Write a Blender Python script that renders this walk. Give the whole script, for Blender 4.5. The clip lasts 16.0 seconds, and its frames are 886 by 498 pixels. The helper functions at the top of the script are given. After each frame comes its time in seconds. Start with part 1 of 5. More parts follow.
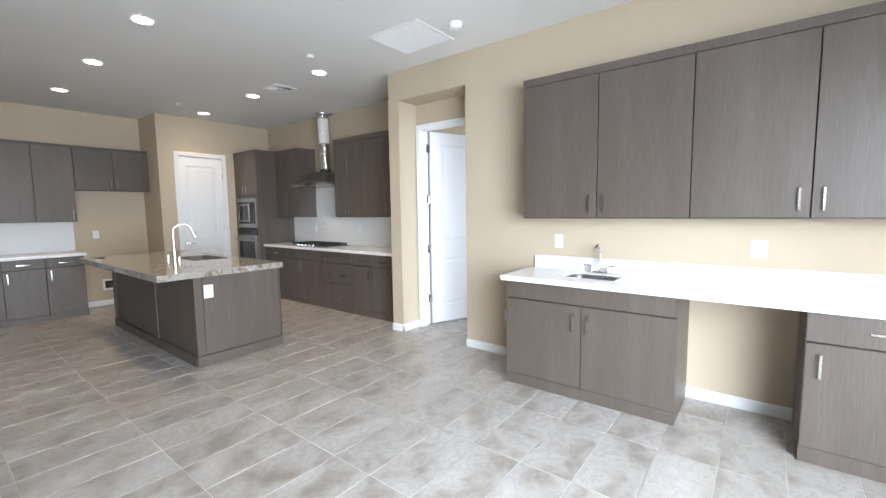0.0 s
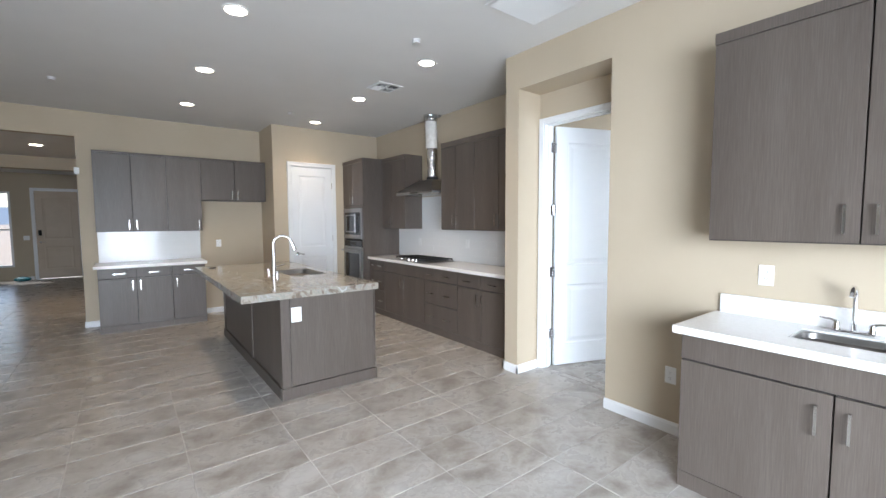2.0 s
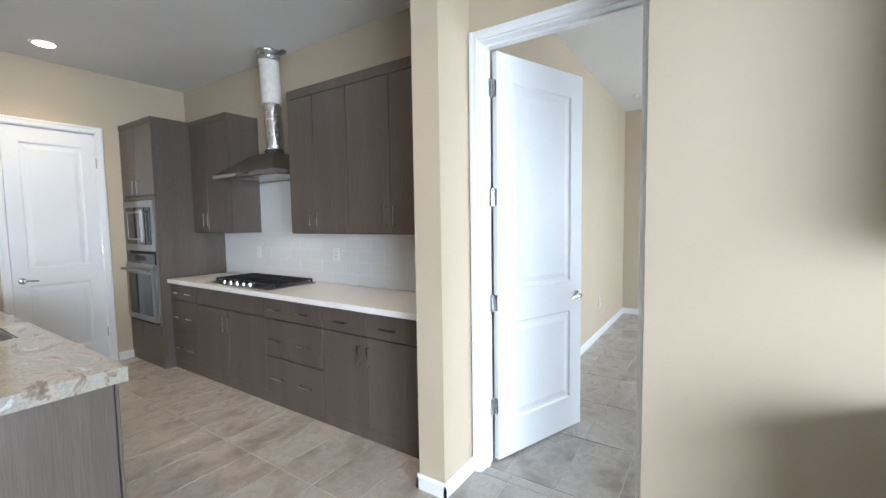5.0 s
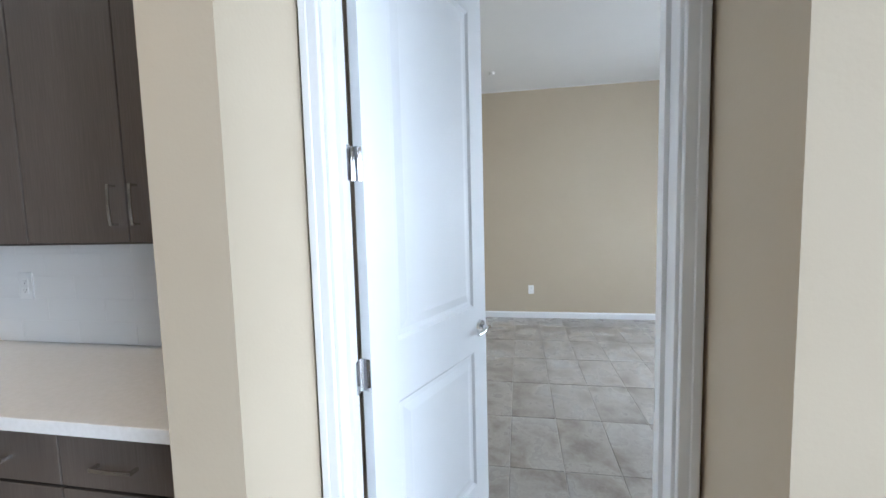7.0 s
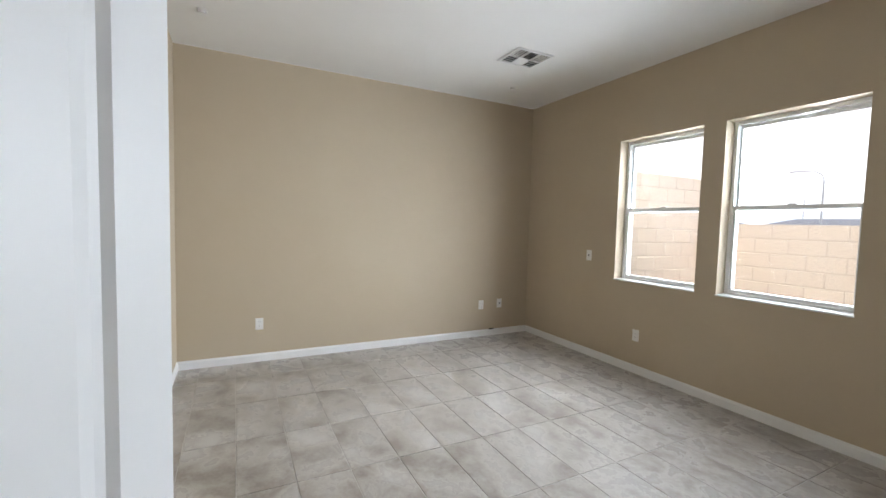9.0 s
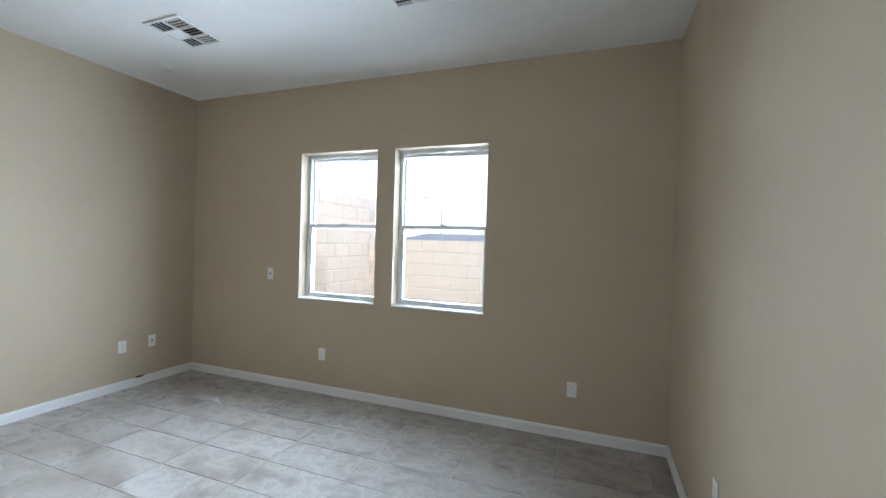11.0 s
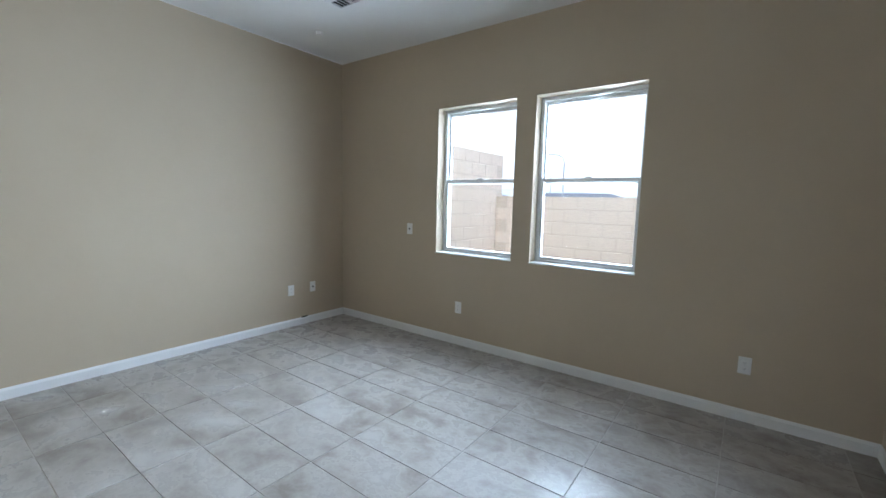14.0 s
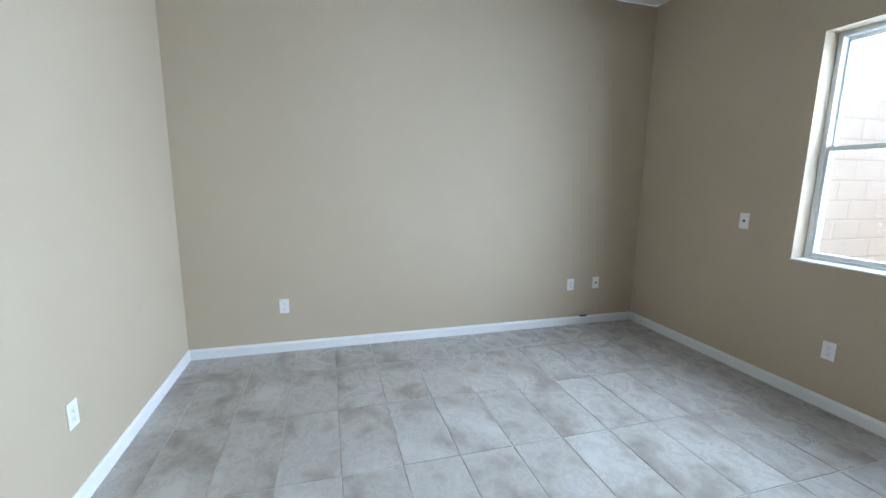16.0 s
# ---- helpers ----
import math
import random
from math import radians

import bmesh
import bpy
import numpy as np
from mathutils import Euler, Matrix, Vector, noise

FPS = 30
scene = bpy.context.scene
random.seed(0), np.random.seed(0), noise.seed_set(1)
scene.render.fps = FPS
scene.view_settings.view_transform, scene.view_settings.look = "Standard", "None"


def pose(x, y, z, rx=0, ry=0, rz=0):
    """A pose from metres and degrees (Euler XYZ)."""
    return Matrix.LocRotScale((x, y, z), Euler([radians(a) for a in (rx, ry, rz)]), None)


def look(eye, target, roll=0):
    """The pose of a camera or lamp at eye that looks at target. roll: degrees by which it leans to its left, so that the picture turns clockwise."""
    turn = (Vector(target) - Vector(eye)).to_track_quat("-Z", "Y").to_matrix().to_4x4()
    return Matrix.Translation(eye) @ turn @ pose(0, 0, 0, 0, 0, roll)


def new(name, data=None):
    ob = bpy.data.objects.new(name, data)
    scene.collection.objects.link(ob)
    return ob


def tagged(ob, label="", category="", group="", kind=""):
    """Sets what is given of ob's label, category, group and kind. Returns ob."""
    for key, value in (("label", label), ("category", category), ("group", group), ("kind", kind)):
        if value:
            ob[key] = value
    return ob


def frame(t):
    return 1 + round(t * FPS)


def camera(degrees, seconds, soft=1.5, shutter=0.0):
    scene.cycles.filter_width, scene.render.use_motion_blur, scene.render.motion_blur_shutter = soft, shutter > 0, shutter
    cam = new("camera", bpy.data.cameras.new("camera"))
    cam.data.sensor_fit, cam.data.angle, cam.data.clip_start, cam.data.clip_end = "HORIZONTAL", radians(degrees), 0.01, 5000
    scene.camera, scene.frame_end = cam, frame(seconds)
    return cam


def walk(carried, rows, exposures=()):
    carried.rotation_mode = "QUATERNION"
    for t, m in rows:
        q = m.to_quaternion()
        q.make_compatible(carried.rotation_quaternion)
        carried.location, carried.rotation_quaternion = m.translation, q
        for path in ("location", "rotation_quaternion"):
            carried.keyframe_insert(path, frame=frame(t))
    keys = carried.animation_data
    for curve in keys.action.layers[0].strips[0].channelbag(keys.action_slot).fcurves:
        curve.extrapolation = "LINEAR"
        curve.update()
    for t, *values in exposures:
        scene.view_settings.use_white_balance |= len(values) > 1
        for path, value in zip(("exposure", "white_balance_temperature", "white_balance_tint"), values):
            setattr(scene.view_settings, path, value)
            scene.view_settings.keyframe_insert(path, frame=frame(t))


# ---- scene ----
cam = camera(93.8, 16.0)
PATH = [
    (0, (0.431, -0.019, 1.453), (2.002, 1.205, 1.267), -0.8),
    (0.5, (0.495, 0.117, 1.451), (1.949, 1.479, 1.282), -0.8),
    (1, (0.632, 0.334, 1.48), (1.991, 1.794, 1.325), -0.8),
    (1.5, (0.809, 0.497, 1.476), (2.098, 2.021, 1.349), -1.0),
    (2, (1.029, 0.672, 1.494), (2.240, 2.258, 1.358), -0.3),
    (2.5, (1.212, 0.862, 1.468), (2.416, 2.449, 1.285), -0.0),
    (3, (1.395, 1.127, 1.47), (2.634, 2.686, 1.29), -0.3),
    (3.2, (1.466, 1.234, 1.467), (2.733, 2.772, 1.297), -0.4),
    (5.5, (2.495, 2.449, 1.463), (4.266, 3.367, 1.314), -0.8),
    (6, (2.731, 2.627, 1.459), (4.587, 3.356, 1.308), -0.8),
    (6.5, (3.022, 2.729, 1.456), (4.930, 3.313, 1.330), -1.5),
    (7, (3.313, 2.853, 1.442), (5.273, 3.215, 1.276), -1.5),
    (7.5, (3.610, 2.952, 1.444), (5.601, 3.013, 1.265), -0.4),
    (8, (3.922, 2.927, 1.457), (5.911, 2.766, 1.324), 0.1),
    (8.5, (4.188, 2.911, 1.437), (6.123, 2.416, 1.331), 0.8),
    (9, (4.453, 2.923, 1.458), (6.236, 2.025, 1.338), 1.5),
    (9.5, (4.617, 2.862, 1.436), (6.184, 1.626, 1.311), 2.8),
    (10, (4.698, 2.769, 1.453), (5.950, 1.213, 1.352), 2.9),
    (10.2, (4.725, 2.748, 1.465), (5.798, 1.062, 1.375), 2.7),
    (12.3, (4.764, 2.698, 1.516), (5.340, 0.783, 1.504), 1.3),
    (12.5, (4.782, 2.696, 1.513), (5.415, 0.799, 1.466), 1.4),
    (13, (4.784, 2.682, 1.44), (5.588, 0.853, 1.35), 1.9),
    (13.5, (4.848, 2.69, 1.451), (5.843, 0.963, 1.281), 1.5),
    (14, (4.960, 2.712, 1.443), (6.138, 1.112, 1.218), 1.4),
    (14.5, (5.002, 2.532, 1.458), (6.416, 1.143, 1.195), 1.0),
    (15, (5.166, 2.445, 1.413), (6.752, 1.258, 1.137), 1.1),
    (15.5, (5.310, 2.348, 1.445), (7.083, 1.478, 1.129), 0.7),
    (16, (5.534, 2.344, 1.433), (7.431, 1.807, 1.099), 0.7),
]
EXPOSURES = [(0, 1.28, 6200, 13), (1.5, 1.3, 6100, 13), (3.0, 1.32, 6050, 12), (5.5, 1.36, 5850, 11), (6.5, 1.18, 5700, 11), (7.0, 1.12, 5720, 11), (7.5, 0.9, 5850, 11), (8.0, 0.9, 6350, 13), (8.5, 0.93, 6650, 14), (9.0, 1.15, 6450, 14), (10.0, 1.25, 5850, 11), (12.3, 1.15, 5550, 9), (14.0, 0.96, 5450, 9), (14.5, 0.86, 5400, 8), (15.0, 0.86, 5400, 8), (15.5, 1.08, 5450, 8), (16, 1.28, 5350, 8)]
walk(cam, [(t, look(eye, target, roll)) for t, eye, target, roll in PATH], EXPOSURES)

# ---- plan, in metres ----
CEIL = 3.04            # ceiling height in both rooms
WX = 4.0               # wet bar wall, great room face
KX = 4.80              # cooktop wall face
BY = 8.38              # back wall of the kitchen
PY = 7.62              # pantry wall
RX = 2.93              # side return between back wall and pantry wall
RY0, RY1, RZ = 2.449, 3.385, 2.715   # recess in front of the bedroom door
CY = 3.55              # corner where the kitchen begins
DX0, DX1 = 4.310, 4.440  # wall that holds the bedroom door
DY0, DY1, DZ = 2.493, 3.343, 2.44  # bedroom door opening
EX0, EX1, EY0, EY1 = 4.22, 9.03, -0.70, 3.42   # bedroom
WX0, WX1, WZ0, WZ1 = (6.70, 5.64), (7.565, 6.515), 0.915, 2.37  # windows
SOUTH, WEST, NORTH = -1.75, -4.2, 15.9
SX0, SX1, SZ0, SZ1 = (-1.45, 0.4), (0.2, 2.05), 0.04, 2.45   # great room windows behind the start

# ---- world, sun and large lights ----
world = bpy.data.worlds.new("sky")
scene.world = world
world.use_nodes = True
wn = world.node_tree
sky = wn.nodes.new("ShaderNodeTexSky")
sky.sky_type = "NISHITA"
sky.sun_disc = False
SUN_EL, SUN_AZ = radians(55), radians(-40)   # the sun stands to the north-west of the plan
sky.sun_elevation, sky.sun_rotation = SUN_EL, SUN_AZ
sky.dust_density, sky.air_density = 2.0, 1.0
wn.links.new(sky.outputs[0], wn.nodes["Background"].inputs[0])
wn.nodes["Background"].inputs[1].default_value = 0.15
sun = new("sun", bpy.data.lights.new("sun", "SUN"))
sun.data.energy, sun.data.angle, sun.data.color = 1.5, radians(0.5), (1, 0.97, 0.93)
sun.matrix_world = look((math.sin(SUN_AZ) * 20 * math.cos(SUN_EL), math.cos(SUN_AZ) * 20 * math.cos(SUN_EL), 20 * math.sin(SUN_EL)), (0, 0, 0))


def window_light(name, eye, target, w, h, watts, colour, spread=140):
    la = new(name, bpy.data.lights.new(name, "AREA"))
    la.data.shape, la.data.size, la.data.size_y, la.data.energy, la.data.color = "RECTANGLE", w, h, watts, colour
    la.data.spread = radians(spread)
    la.matrix_world = look(eye, target)
    return la


DAY = (0.84, 0.93, 1.0)
for a, b in zip(WX0, WX1):
    window_light("window_daylight", ((a + b) / 2, EY0 - 0.42, 1.72), ((a + b) / 2 + 1.4, 4, -0.4), 1.0, 1.6, 46, DAY, 140)
for a, b in zip(SX0, SX1):
    window_light("great_room_daylight", ((a + b) / 2, SOUTH - 0.05, (SZ0 + SZ1) / 2), ((a + b) / 2 + 1.2, SOUTH + 2.15, 0.05), b - a - 0.06, SZ1 - SZ0 - 0.06, 88, DAY, 134)
window_light("hall_daylight", (-1.75, NORTH - 0.15, 1.3), (-1.75, 9, 0.6), 0.7, 1.8, 0.05, DAY)

# ---- materials ----


def material(name, colour, rough=0.5, metal=0.0, spec=0.5):
    m = bpy.data.materials.new(name)
    m.use_nodes = True
    b = m.node_tree.nodes["Principled BSDF"]
    b.inputs["Base Color"].default_value = (*colour, 1)
    b.inputs["Roughness"].default_value = rough
    b.inputs["Metallic"].default_value = metal
    b.inputs["Specular IOR Level"].default_value = spec
    return m


def node(m, kind, **sockets):
    n = m.node_tree.nodes.new(kind)
    for k, v in sockets.items():
        n.inputs[k.replace("_", " ")].default_value = v
    return n


def link(m, a, out, b, inp):
    m.node_tree.links.new(a.outputs[out], b.inputs[inp])


def shader(m):
    return m.node_tree.nodes["Principled BSDF"]


def mapped(m, scale=(1, 1, 1), coord="Object"):
    tc = m.node_tree.nodes.new("ShaderNodeTexCoord")
    mp = node(m, "ShaderNodeMapping", Scale=scale)
    link(m, tc, coord, mp, "Vector")
    return mp


def ramp(m, stops):
    r = m.node_tree.nodes.new("ShaderNodeValToRGB")
    while len(r.color_ramp.elements) < len(stops):
        r.color_ramp.elements.new(0.5)
    for e, (p, c) in zip(r.color_ramp.elements, stops):
        e.position, e.color = p, (*c, 1)
    return r


def noisy(m, scale, stops, detail=6.0, rough=0.6, stretch=(1, 1, 1), bump=0.0, bump_scale=None, dist=0.002):
    """Colour from a noise through a ramp; with an optional fine relief."""
    mp = mapped(m, stretch)
    n = node(m, "ShaderNodeTexNoise", Scale=scale, Detail=detail, Roughness=rough)
    link(m, mp, "Vector", n, "Vector")
    r = ramp(m, stops)
    link(m, n, "Fac", r, "Fac")
    link(m, r, "Color", shader(m), "Base Color")
    if bump:
        n2 = node(m, "ShaderNodeTexNoise", Scale=bump_scale or scale, Detail=4.0)
        link(m, mp, "Vector", n2, "Vector")
        bp = node(m, "ShaderNodeBump", Strength=bump, Distance=dist)
        link(m, n2, "Fac", bp, "Height")
        link(m, bp, "Normal", shader(m), "Normal")
    return r


wall_paint = material("beige_wall_paint", (0.62, 0.53, 0.39), 0.75, spec=0.3)
noisy(wall_paint, 1.3, [(0.3, (0.486, 0.408, 0.301)), (0.7, (0.516, 0.438, 0.327))], bump=0.25, bump_scale=90, dist=0.0015)
ceiling_paint = material("white_ceiling_paint", (0.8, 0.79, 0.76), 0.85, spec=0.2)
noisy(ceiling_paint, 1.0, [(0.3, (0.73, 0.725, 0.71)), (0.7, (0.77, 0.765, 0.75))], bump=0.35, bump_scale=70, dist=0.002)
trim_paint = material("white_trim_paint", (0.82, 0.83, 0.83), 0.35)
noisy(trim_paint, 3.0, [(0.3, (0.76, 0.77, 0.775)), (0.7, (0.80, 0.805, 0.805))])
door_paint = material("white_door_paint", (0.8, 0.82, 0.84), 0.46)
noisy(door_paint, 2.0, [(0.3, (0.74, 0.76, 0.78)), (0.7, (0.78, 0.795, 0.805))], bump=0.06, bump_scale=60, dist=0.001)

# cream door paint, browned so its colour carries the hall's warm, dim light
door_paint_warm_lit = material("cream_door_paint_with_warm_light", (0.55, 0.44, 0.32), 0.45)
noisy(door_paint_warm_lit, 2.0, [(0.3, (0.50, 0.40, 0.29)), (0.7, (0.57, 0.465, 0.345))], bump=0.06, bump_scale=60, dist=0.001)

cabinet_wood = material("grey_brown_cabinet_laminate", (0.2, 0.17, 0.15), 0.42)
mp = mapped(cabinet_wood, (95, 95, 2.2))
n1 = node(cabinet_wood, "ShaderNodeTexNoise", Scale=3.0, Detail=8.0, Roughness=0.7)
link(cabinet_wood, mp, "Vector", n1, "Vector")
mp2 = mapped(cabinet_wood, (4, 4, 0.35))
n2 = node(cabinet_wood, "ShaderNodeTexNoise", Scale=2.0, Detail=3.0, Roughness=0.5)
link(cabinet_wood, mp2, "Vector", n2, "Vector")
mx = cabinet_wood.node_tree.nodes.new("ShaderNodeMix")
mx.inputs[0].default_value = 0.3
link(cabinet_wood, n1, "Fac", mx, 2)
link(cabinet_wood, n2, "Fac", mx, 3)
cr = ramp(cabinet_wood, [(0.32, (0.070, 0.055, 0.045)), (0.5, (0.096, 0.077, 0.064)), (0.68, (0.132, 0.108, 0.092))])
link(cabinet_wood, mx, 0, cr, "Fac")
link(cabinet_wood, cr, "Color", shader(cabinet_wood), "Base Color")
bp = node(cabinet_wood, "ShaderNodeBump", Strength=0.12, Distance=0.0008)
link(cabinet_wood, n1, "Fac", bp, "Height")
link(cabinet_wood, bp, "Normal", shader(cabinet_wood), "Normal")
# near-black for sheets that paint the shade in gaps between cabinet fronts
gap_shade = material("painted_gap_shade", (0.03, 0.027, 0.025), 0.8)

quartz = material("white_quartz", (0.82, 0.81, 0.79), 0.18)
noisy(quartz, 60, [(0.35, (0.80, 0.79, 0.77)), (0.65, (0.85, 0.84, 0.825))])
granite = material("veined_granite", (0.5, 0.45, 0.4), 0.12)
mp = mapped(granite, (3.4, 1.5, 2.5))
n1 = node(granite, "ShaderNodeTexNoise", Scale=2.2, Detail=9.0, Roughness=0.68, Distortion=1.6)
link(granite, mp, "Vector", n1, "Vector")
cr = ramp(granite, [(0.30, (0.075, 0.055, 0.042)), (0.40, (0.19, 0.15, 0.118)), (0.48, (0.35, 0.325, 0.28)), (0.55, (0.25, 0.24, 0.21)), (0.64, (0.47, 0.47, 0.44)), (0.76, (0.33, 0.365, 0.345))])
link(granite, n1, "Fac", cr, "Fac")
link(granite, cr, "Color", shader(granite), "Base Color")
stainless = material("brushed_stainless", (0.42, 0.41, 0.40), 0.3, 1.0)
noisy(stainless, 6, [(0.3, (0.27, 0.262, 0.255)), (0.7, (0.34, 0.332, 0.325))], stretch=(1, 1, 60), bump=0.05, bump_scale=30, dist=0.0005)
chrome = material("polished_chrome", (0.75, 0.75, 0.76), 0.08, 1.0)
nickel = material("satin_nickel", (0.62, 0.61, 0.59), 0.25, 1.0)
foil = material("crinkled_duct_foil", (0.7, 0.7, 0.7), 0.25, 1.0)
noisy(foil, 8, [(0.3, (0.6, 0.6, 0.6)), (0.7, (0.78, 0.78, 0.78))], bump=0.9, bump_scale=26, dist=0.012)
duct_wrap = material("white_duct_wrap", (0.72, 0.70, 0.66), 0.6)
noisy(duct_wrap, 14, [(0.3, (0.62, 0.60, 0.56)), (0.7, (0.78, 0.76, 0.73))], bump=0.5, bump_scale=30, dist=0.004)
black_glass = material("black_glass", (0.012, 0.012, 0.013), 0.06)
black_iron = material("black_cast_iron", (0.012, 0.012, 0.012), 0.45)
plastic_white = material("white_plastic", (0.82, 0.82, 0.81), 0.35)
slot_dark = material("dark_slot", (0.02, 0.02, 0.02), 0.7)
vinyl = material("white_window_vinyl", (0.78, 0.79, 0.79), 0.4)
grille_white = material("white_grille_metal", (0.72, 0.72, 0.71), 0.45)
rubber_dark = material("black_rubber", (0.02, 0.02, 0.02), 0.6)
blue_cloth = material("teal_plastic", (0.02, 0.16, 0.2), 0.5)
red_paint = material("red_valve_paint", (0.35, 0.03, 0.03), 0.4)

splash_tile = material("glossy_white_tile", (0.80, 0.80, 0.79), 0.1, spec=0.5)
floor_tile = material("grey_stone_tile", (0.36, 0.34, 0.31), 0.32)
mp = mapped(floor_tile, (1.0, 1.15, 1))
oi = floor_tile.node_tree.nodes.new("ShaderNodeObjectInfo")
gm = floor_tile.node_tree.nodes.new("ShaderNodeNewGeometry")
vm = floor_tile.node_tree.nodes.new("ShaderNodeVectorMath")
vm.operation = "MULTIPLY_ADD"
vm.inputs[1].default_value = (1, 1, 1)
sm = node(floor_tile, "ShaderNodeMath")
sm.operation = "ADD"
link(floor_tile, oi, "Random", sm, 0)
link(floor_tile, gm, "Random Per Island", sm, 1)
sm2 = node(floor_tile, "ShaderNodeMath")
sm2.operation = "MULTIPLY"
sm2.inputs[1].default_value = 40.0
link(floor_tile, sm, 0, sm2, 0)
link(floor_tile, mp, "Vector", vm, 0)
link(floor_tile, sm2, 0, vm, 2)
n1 = node(floor_tile, "ShaderNodeTexNoise", Scale=4.4, Detail=5.0, Roughness=0.56, Distortion=0.25)
n2 = node(floor_tile, "ShaderNodeTexNoise", Scale=45.0, Detail=5.0, Roughness=0.7)
link(floor_tile, vm, "Vector", n1, "Vector")
link(floor_tile, vm, "Vector", n2, "Vector")
mx = floor_tile.node_tree.nodes.new("ShaderNodeMix")
mx.inputs[0].default_value = 0.16
link(floor_tile, n1, "Fac", mx, 2)
link(floor_tile, n2, "Fac", mx, 3)
cr = ramp(floor_tile, [(0.35, (0.245, 0.218, 0.188)), (0.45, (0.328, 0.301, 0.270)), (0.54, (0.402, 0.378, 0.350)), (0.64, (0.478, 0.458, 0.432))])
link(floor_tile, mx, 0, cr, "Fac")
link(floor_tile, cr, "Color", shader(floor_tile), "Base Color")
rr = ramp(floor_tile, [(0.3, (0.33, 0.33, 0.33)), (0.7, (0.24, 0.24, 0.24))])
link(floor_tile, mx, 0, rr, "Fac")
link(floor_tile, rr, "Color", shader(floor_tile), "Roughness")
bp = node(floor_tile, "ShaderNodeBump", Strength=0.1, Distance=0.001)
link(floor_tile, n2, "Fac", bp, "Height")
link(floor_tile, bp, "Normal", shader(floor_tile), "Normal")
grout = material("grey_grout", (0.30, 0.285, 0.265), 0.85)
noisy(grout, 30, [(0.3, (0.43, 0.41, 0.385)), (0.7, (0.52, 0.50, 0.475))])

white_grout = material("white_wall_grout", (0.78, 0.78, 0.77), 0.6)
noisy(white_grout, 40, [(0.3, (0.77, 0.77, 0.76)), (0.7, (0.80, 0.80, 0.79))])
block = material("tan_concrete_block", (0.45, 0.36, 0.29), 0.9)
oi = block.node_tree.nodes.new("ShaderNodeObjectInfo")
gm = block.node_tree.nodes.new("ShaderNodeNewGeometry")
mp = mapped(block)
n1 = node(block, "ShaderNodeTexNoise", Scale=25.0, Detail=6.0, Roughness=0.7)
link(block, mp, "Vector", n1, "Vector")
sm = node(block, "ShaderNodeMath")
sm.operation = "ADD"
link(block, gm, "Random Per Island", sm, 0)
link(block, n1, "Fac", sm, 1)
cr = ramp(block, [(0.3, (0.58, 0.485, 0.395)), (1.0, (0.65, 0.555, 0.46))])
sm3 = node(block, "ShaderNodeMath")
sm3.operation = "MULTIPLY"
sm3.inputs[1].default_value = 0.6
link(block, sm, 0, sm3, 0)
link(block, sm3, 0, cr, "Fac")
link(block, cr, "Color", shader(block), "Base Color")
mortar = material("tan_mortar", (0.50, 0.42, 0.345), 0.95)
dirt = material("tan_gravel_dirt", (0.36, 0.29, 0.22), 0.95)
noisy(dirt, 20, [(0.3, (0.28, 0.22, 0.17)), (0.7, (0.44, 0.36, 0.28))], bump=0.6, bump_scale=60, dist=0.01)
roof_tile = material("grey_roof_tile", (0.16, 0.16, 0.17), 0.8)
noisy(roof_tile, 3, [(0.3, (0.13, 0.13, 0.14)), (0.7, (0.2, 0.2, 0.21))])
stucco = material("tan_stucco", (0.45, 0.38, 0.30), 0.9)
noisy(stucco, 2, [(0.3, (0.42, 0.355, 0.28)), (0.7, (0.48, 0.41, 0.33))])
# distance haze is mixed into the hills' pale blue base colour
hill = material("hazy_blue_hill", (0.42, 0.47, 0.53), 1.0, spec=0.0)
noisy(hill, 0.01, [(0.3, (0.52, 0.57, 0.62)), (0.7, (0.60, 0.65, 0.69))])
lamp_metal = material("grey_lamp_metal", (0.35, 0.35, 0.36), 0.5, 0.6)

glass = bpy.data.materials.new("window_glass")
glass.use_nodes = True
gt = glass.node_tree
gt.nodes.remove(gt.nodes["Principled BSDF"])
tr = gt.nodes.new("ShaderNodeBsdfTransparent")
tr.inputs[0].default_value = (0.95, 0.97, 0.97, 1)
gl = gt.nodes.new("ShaderNodeBsdfGlossy")
gl.inputs["Roughness"].default_value = 0.02
ms = gt.nodes.new("ShaderNodeMixShader")
fr = gt.nodes.new("ShaderNodeFresnel")
gt.links.new(fr.outputs[0], ms.inputs[0])
gt.links.new(tr.outputs[0], ms.inputs[1])
gt.links.new(gl.outputs[0], ms.inputs[2])
gt.links.new(ms.outputs[0], gt.nodes["Material Output"].inputs[0])

lamp_glow = material("warm_lamp_glow", (1, 0.9, 0.75), 0.5)
shader(lamp_glow).inputs["Emission Color"].default_value = (1, 0.86, 0.66, 1)
shader(lamp_glow).inputs["Emission Strength"].default_value = 14.0

# white glow of the sheet added as a bright southern sky
sky_glow = material("glowing_white_sky", (0.0, 0.0, 0.0), 1.0, spec=0.0)
mp = mapped(sky_glow, (0.002, 0.002, 0.007))
n1 = node(sky_glow, "ShaderNodeTexNoise", Scale=1.0, Detail=5.0, Roughness=0.55)
link(sky_glow, mp, "Vector", n1, "Vector")
cr = ramp(sky_glow, [(0.35, (0.84, 0.90, 0.98)), (0.65, (1.0, 1.0, 1.0))])
link(sky_glow, n1, "Fac", cr, "Fac")
link(sky_glow, cr, "Color", shader(sky_glow), "Emission Color")
shader(sky_glow).inputs["Emission Strength"].default_value = 1.0

# ---- mesh helpers ----
BASE = {}


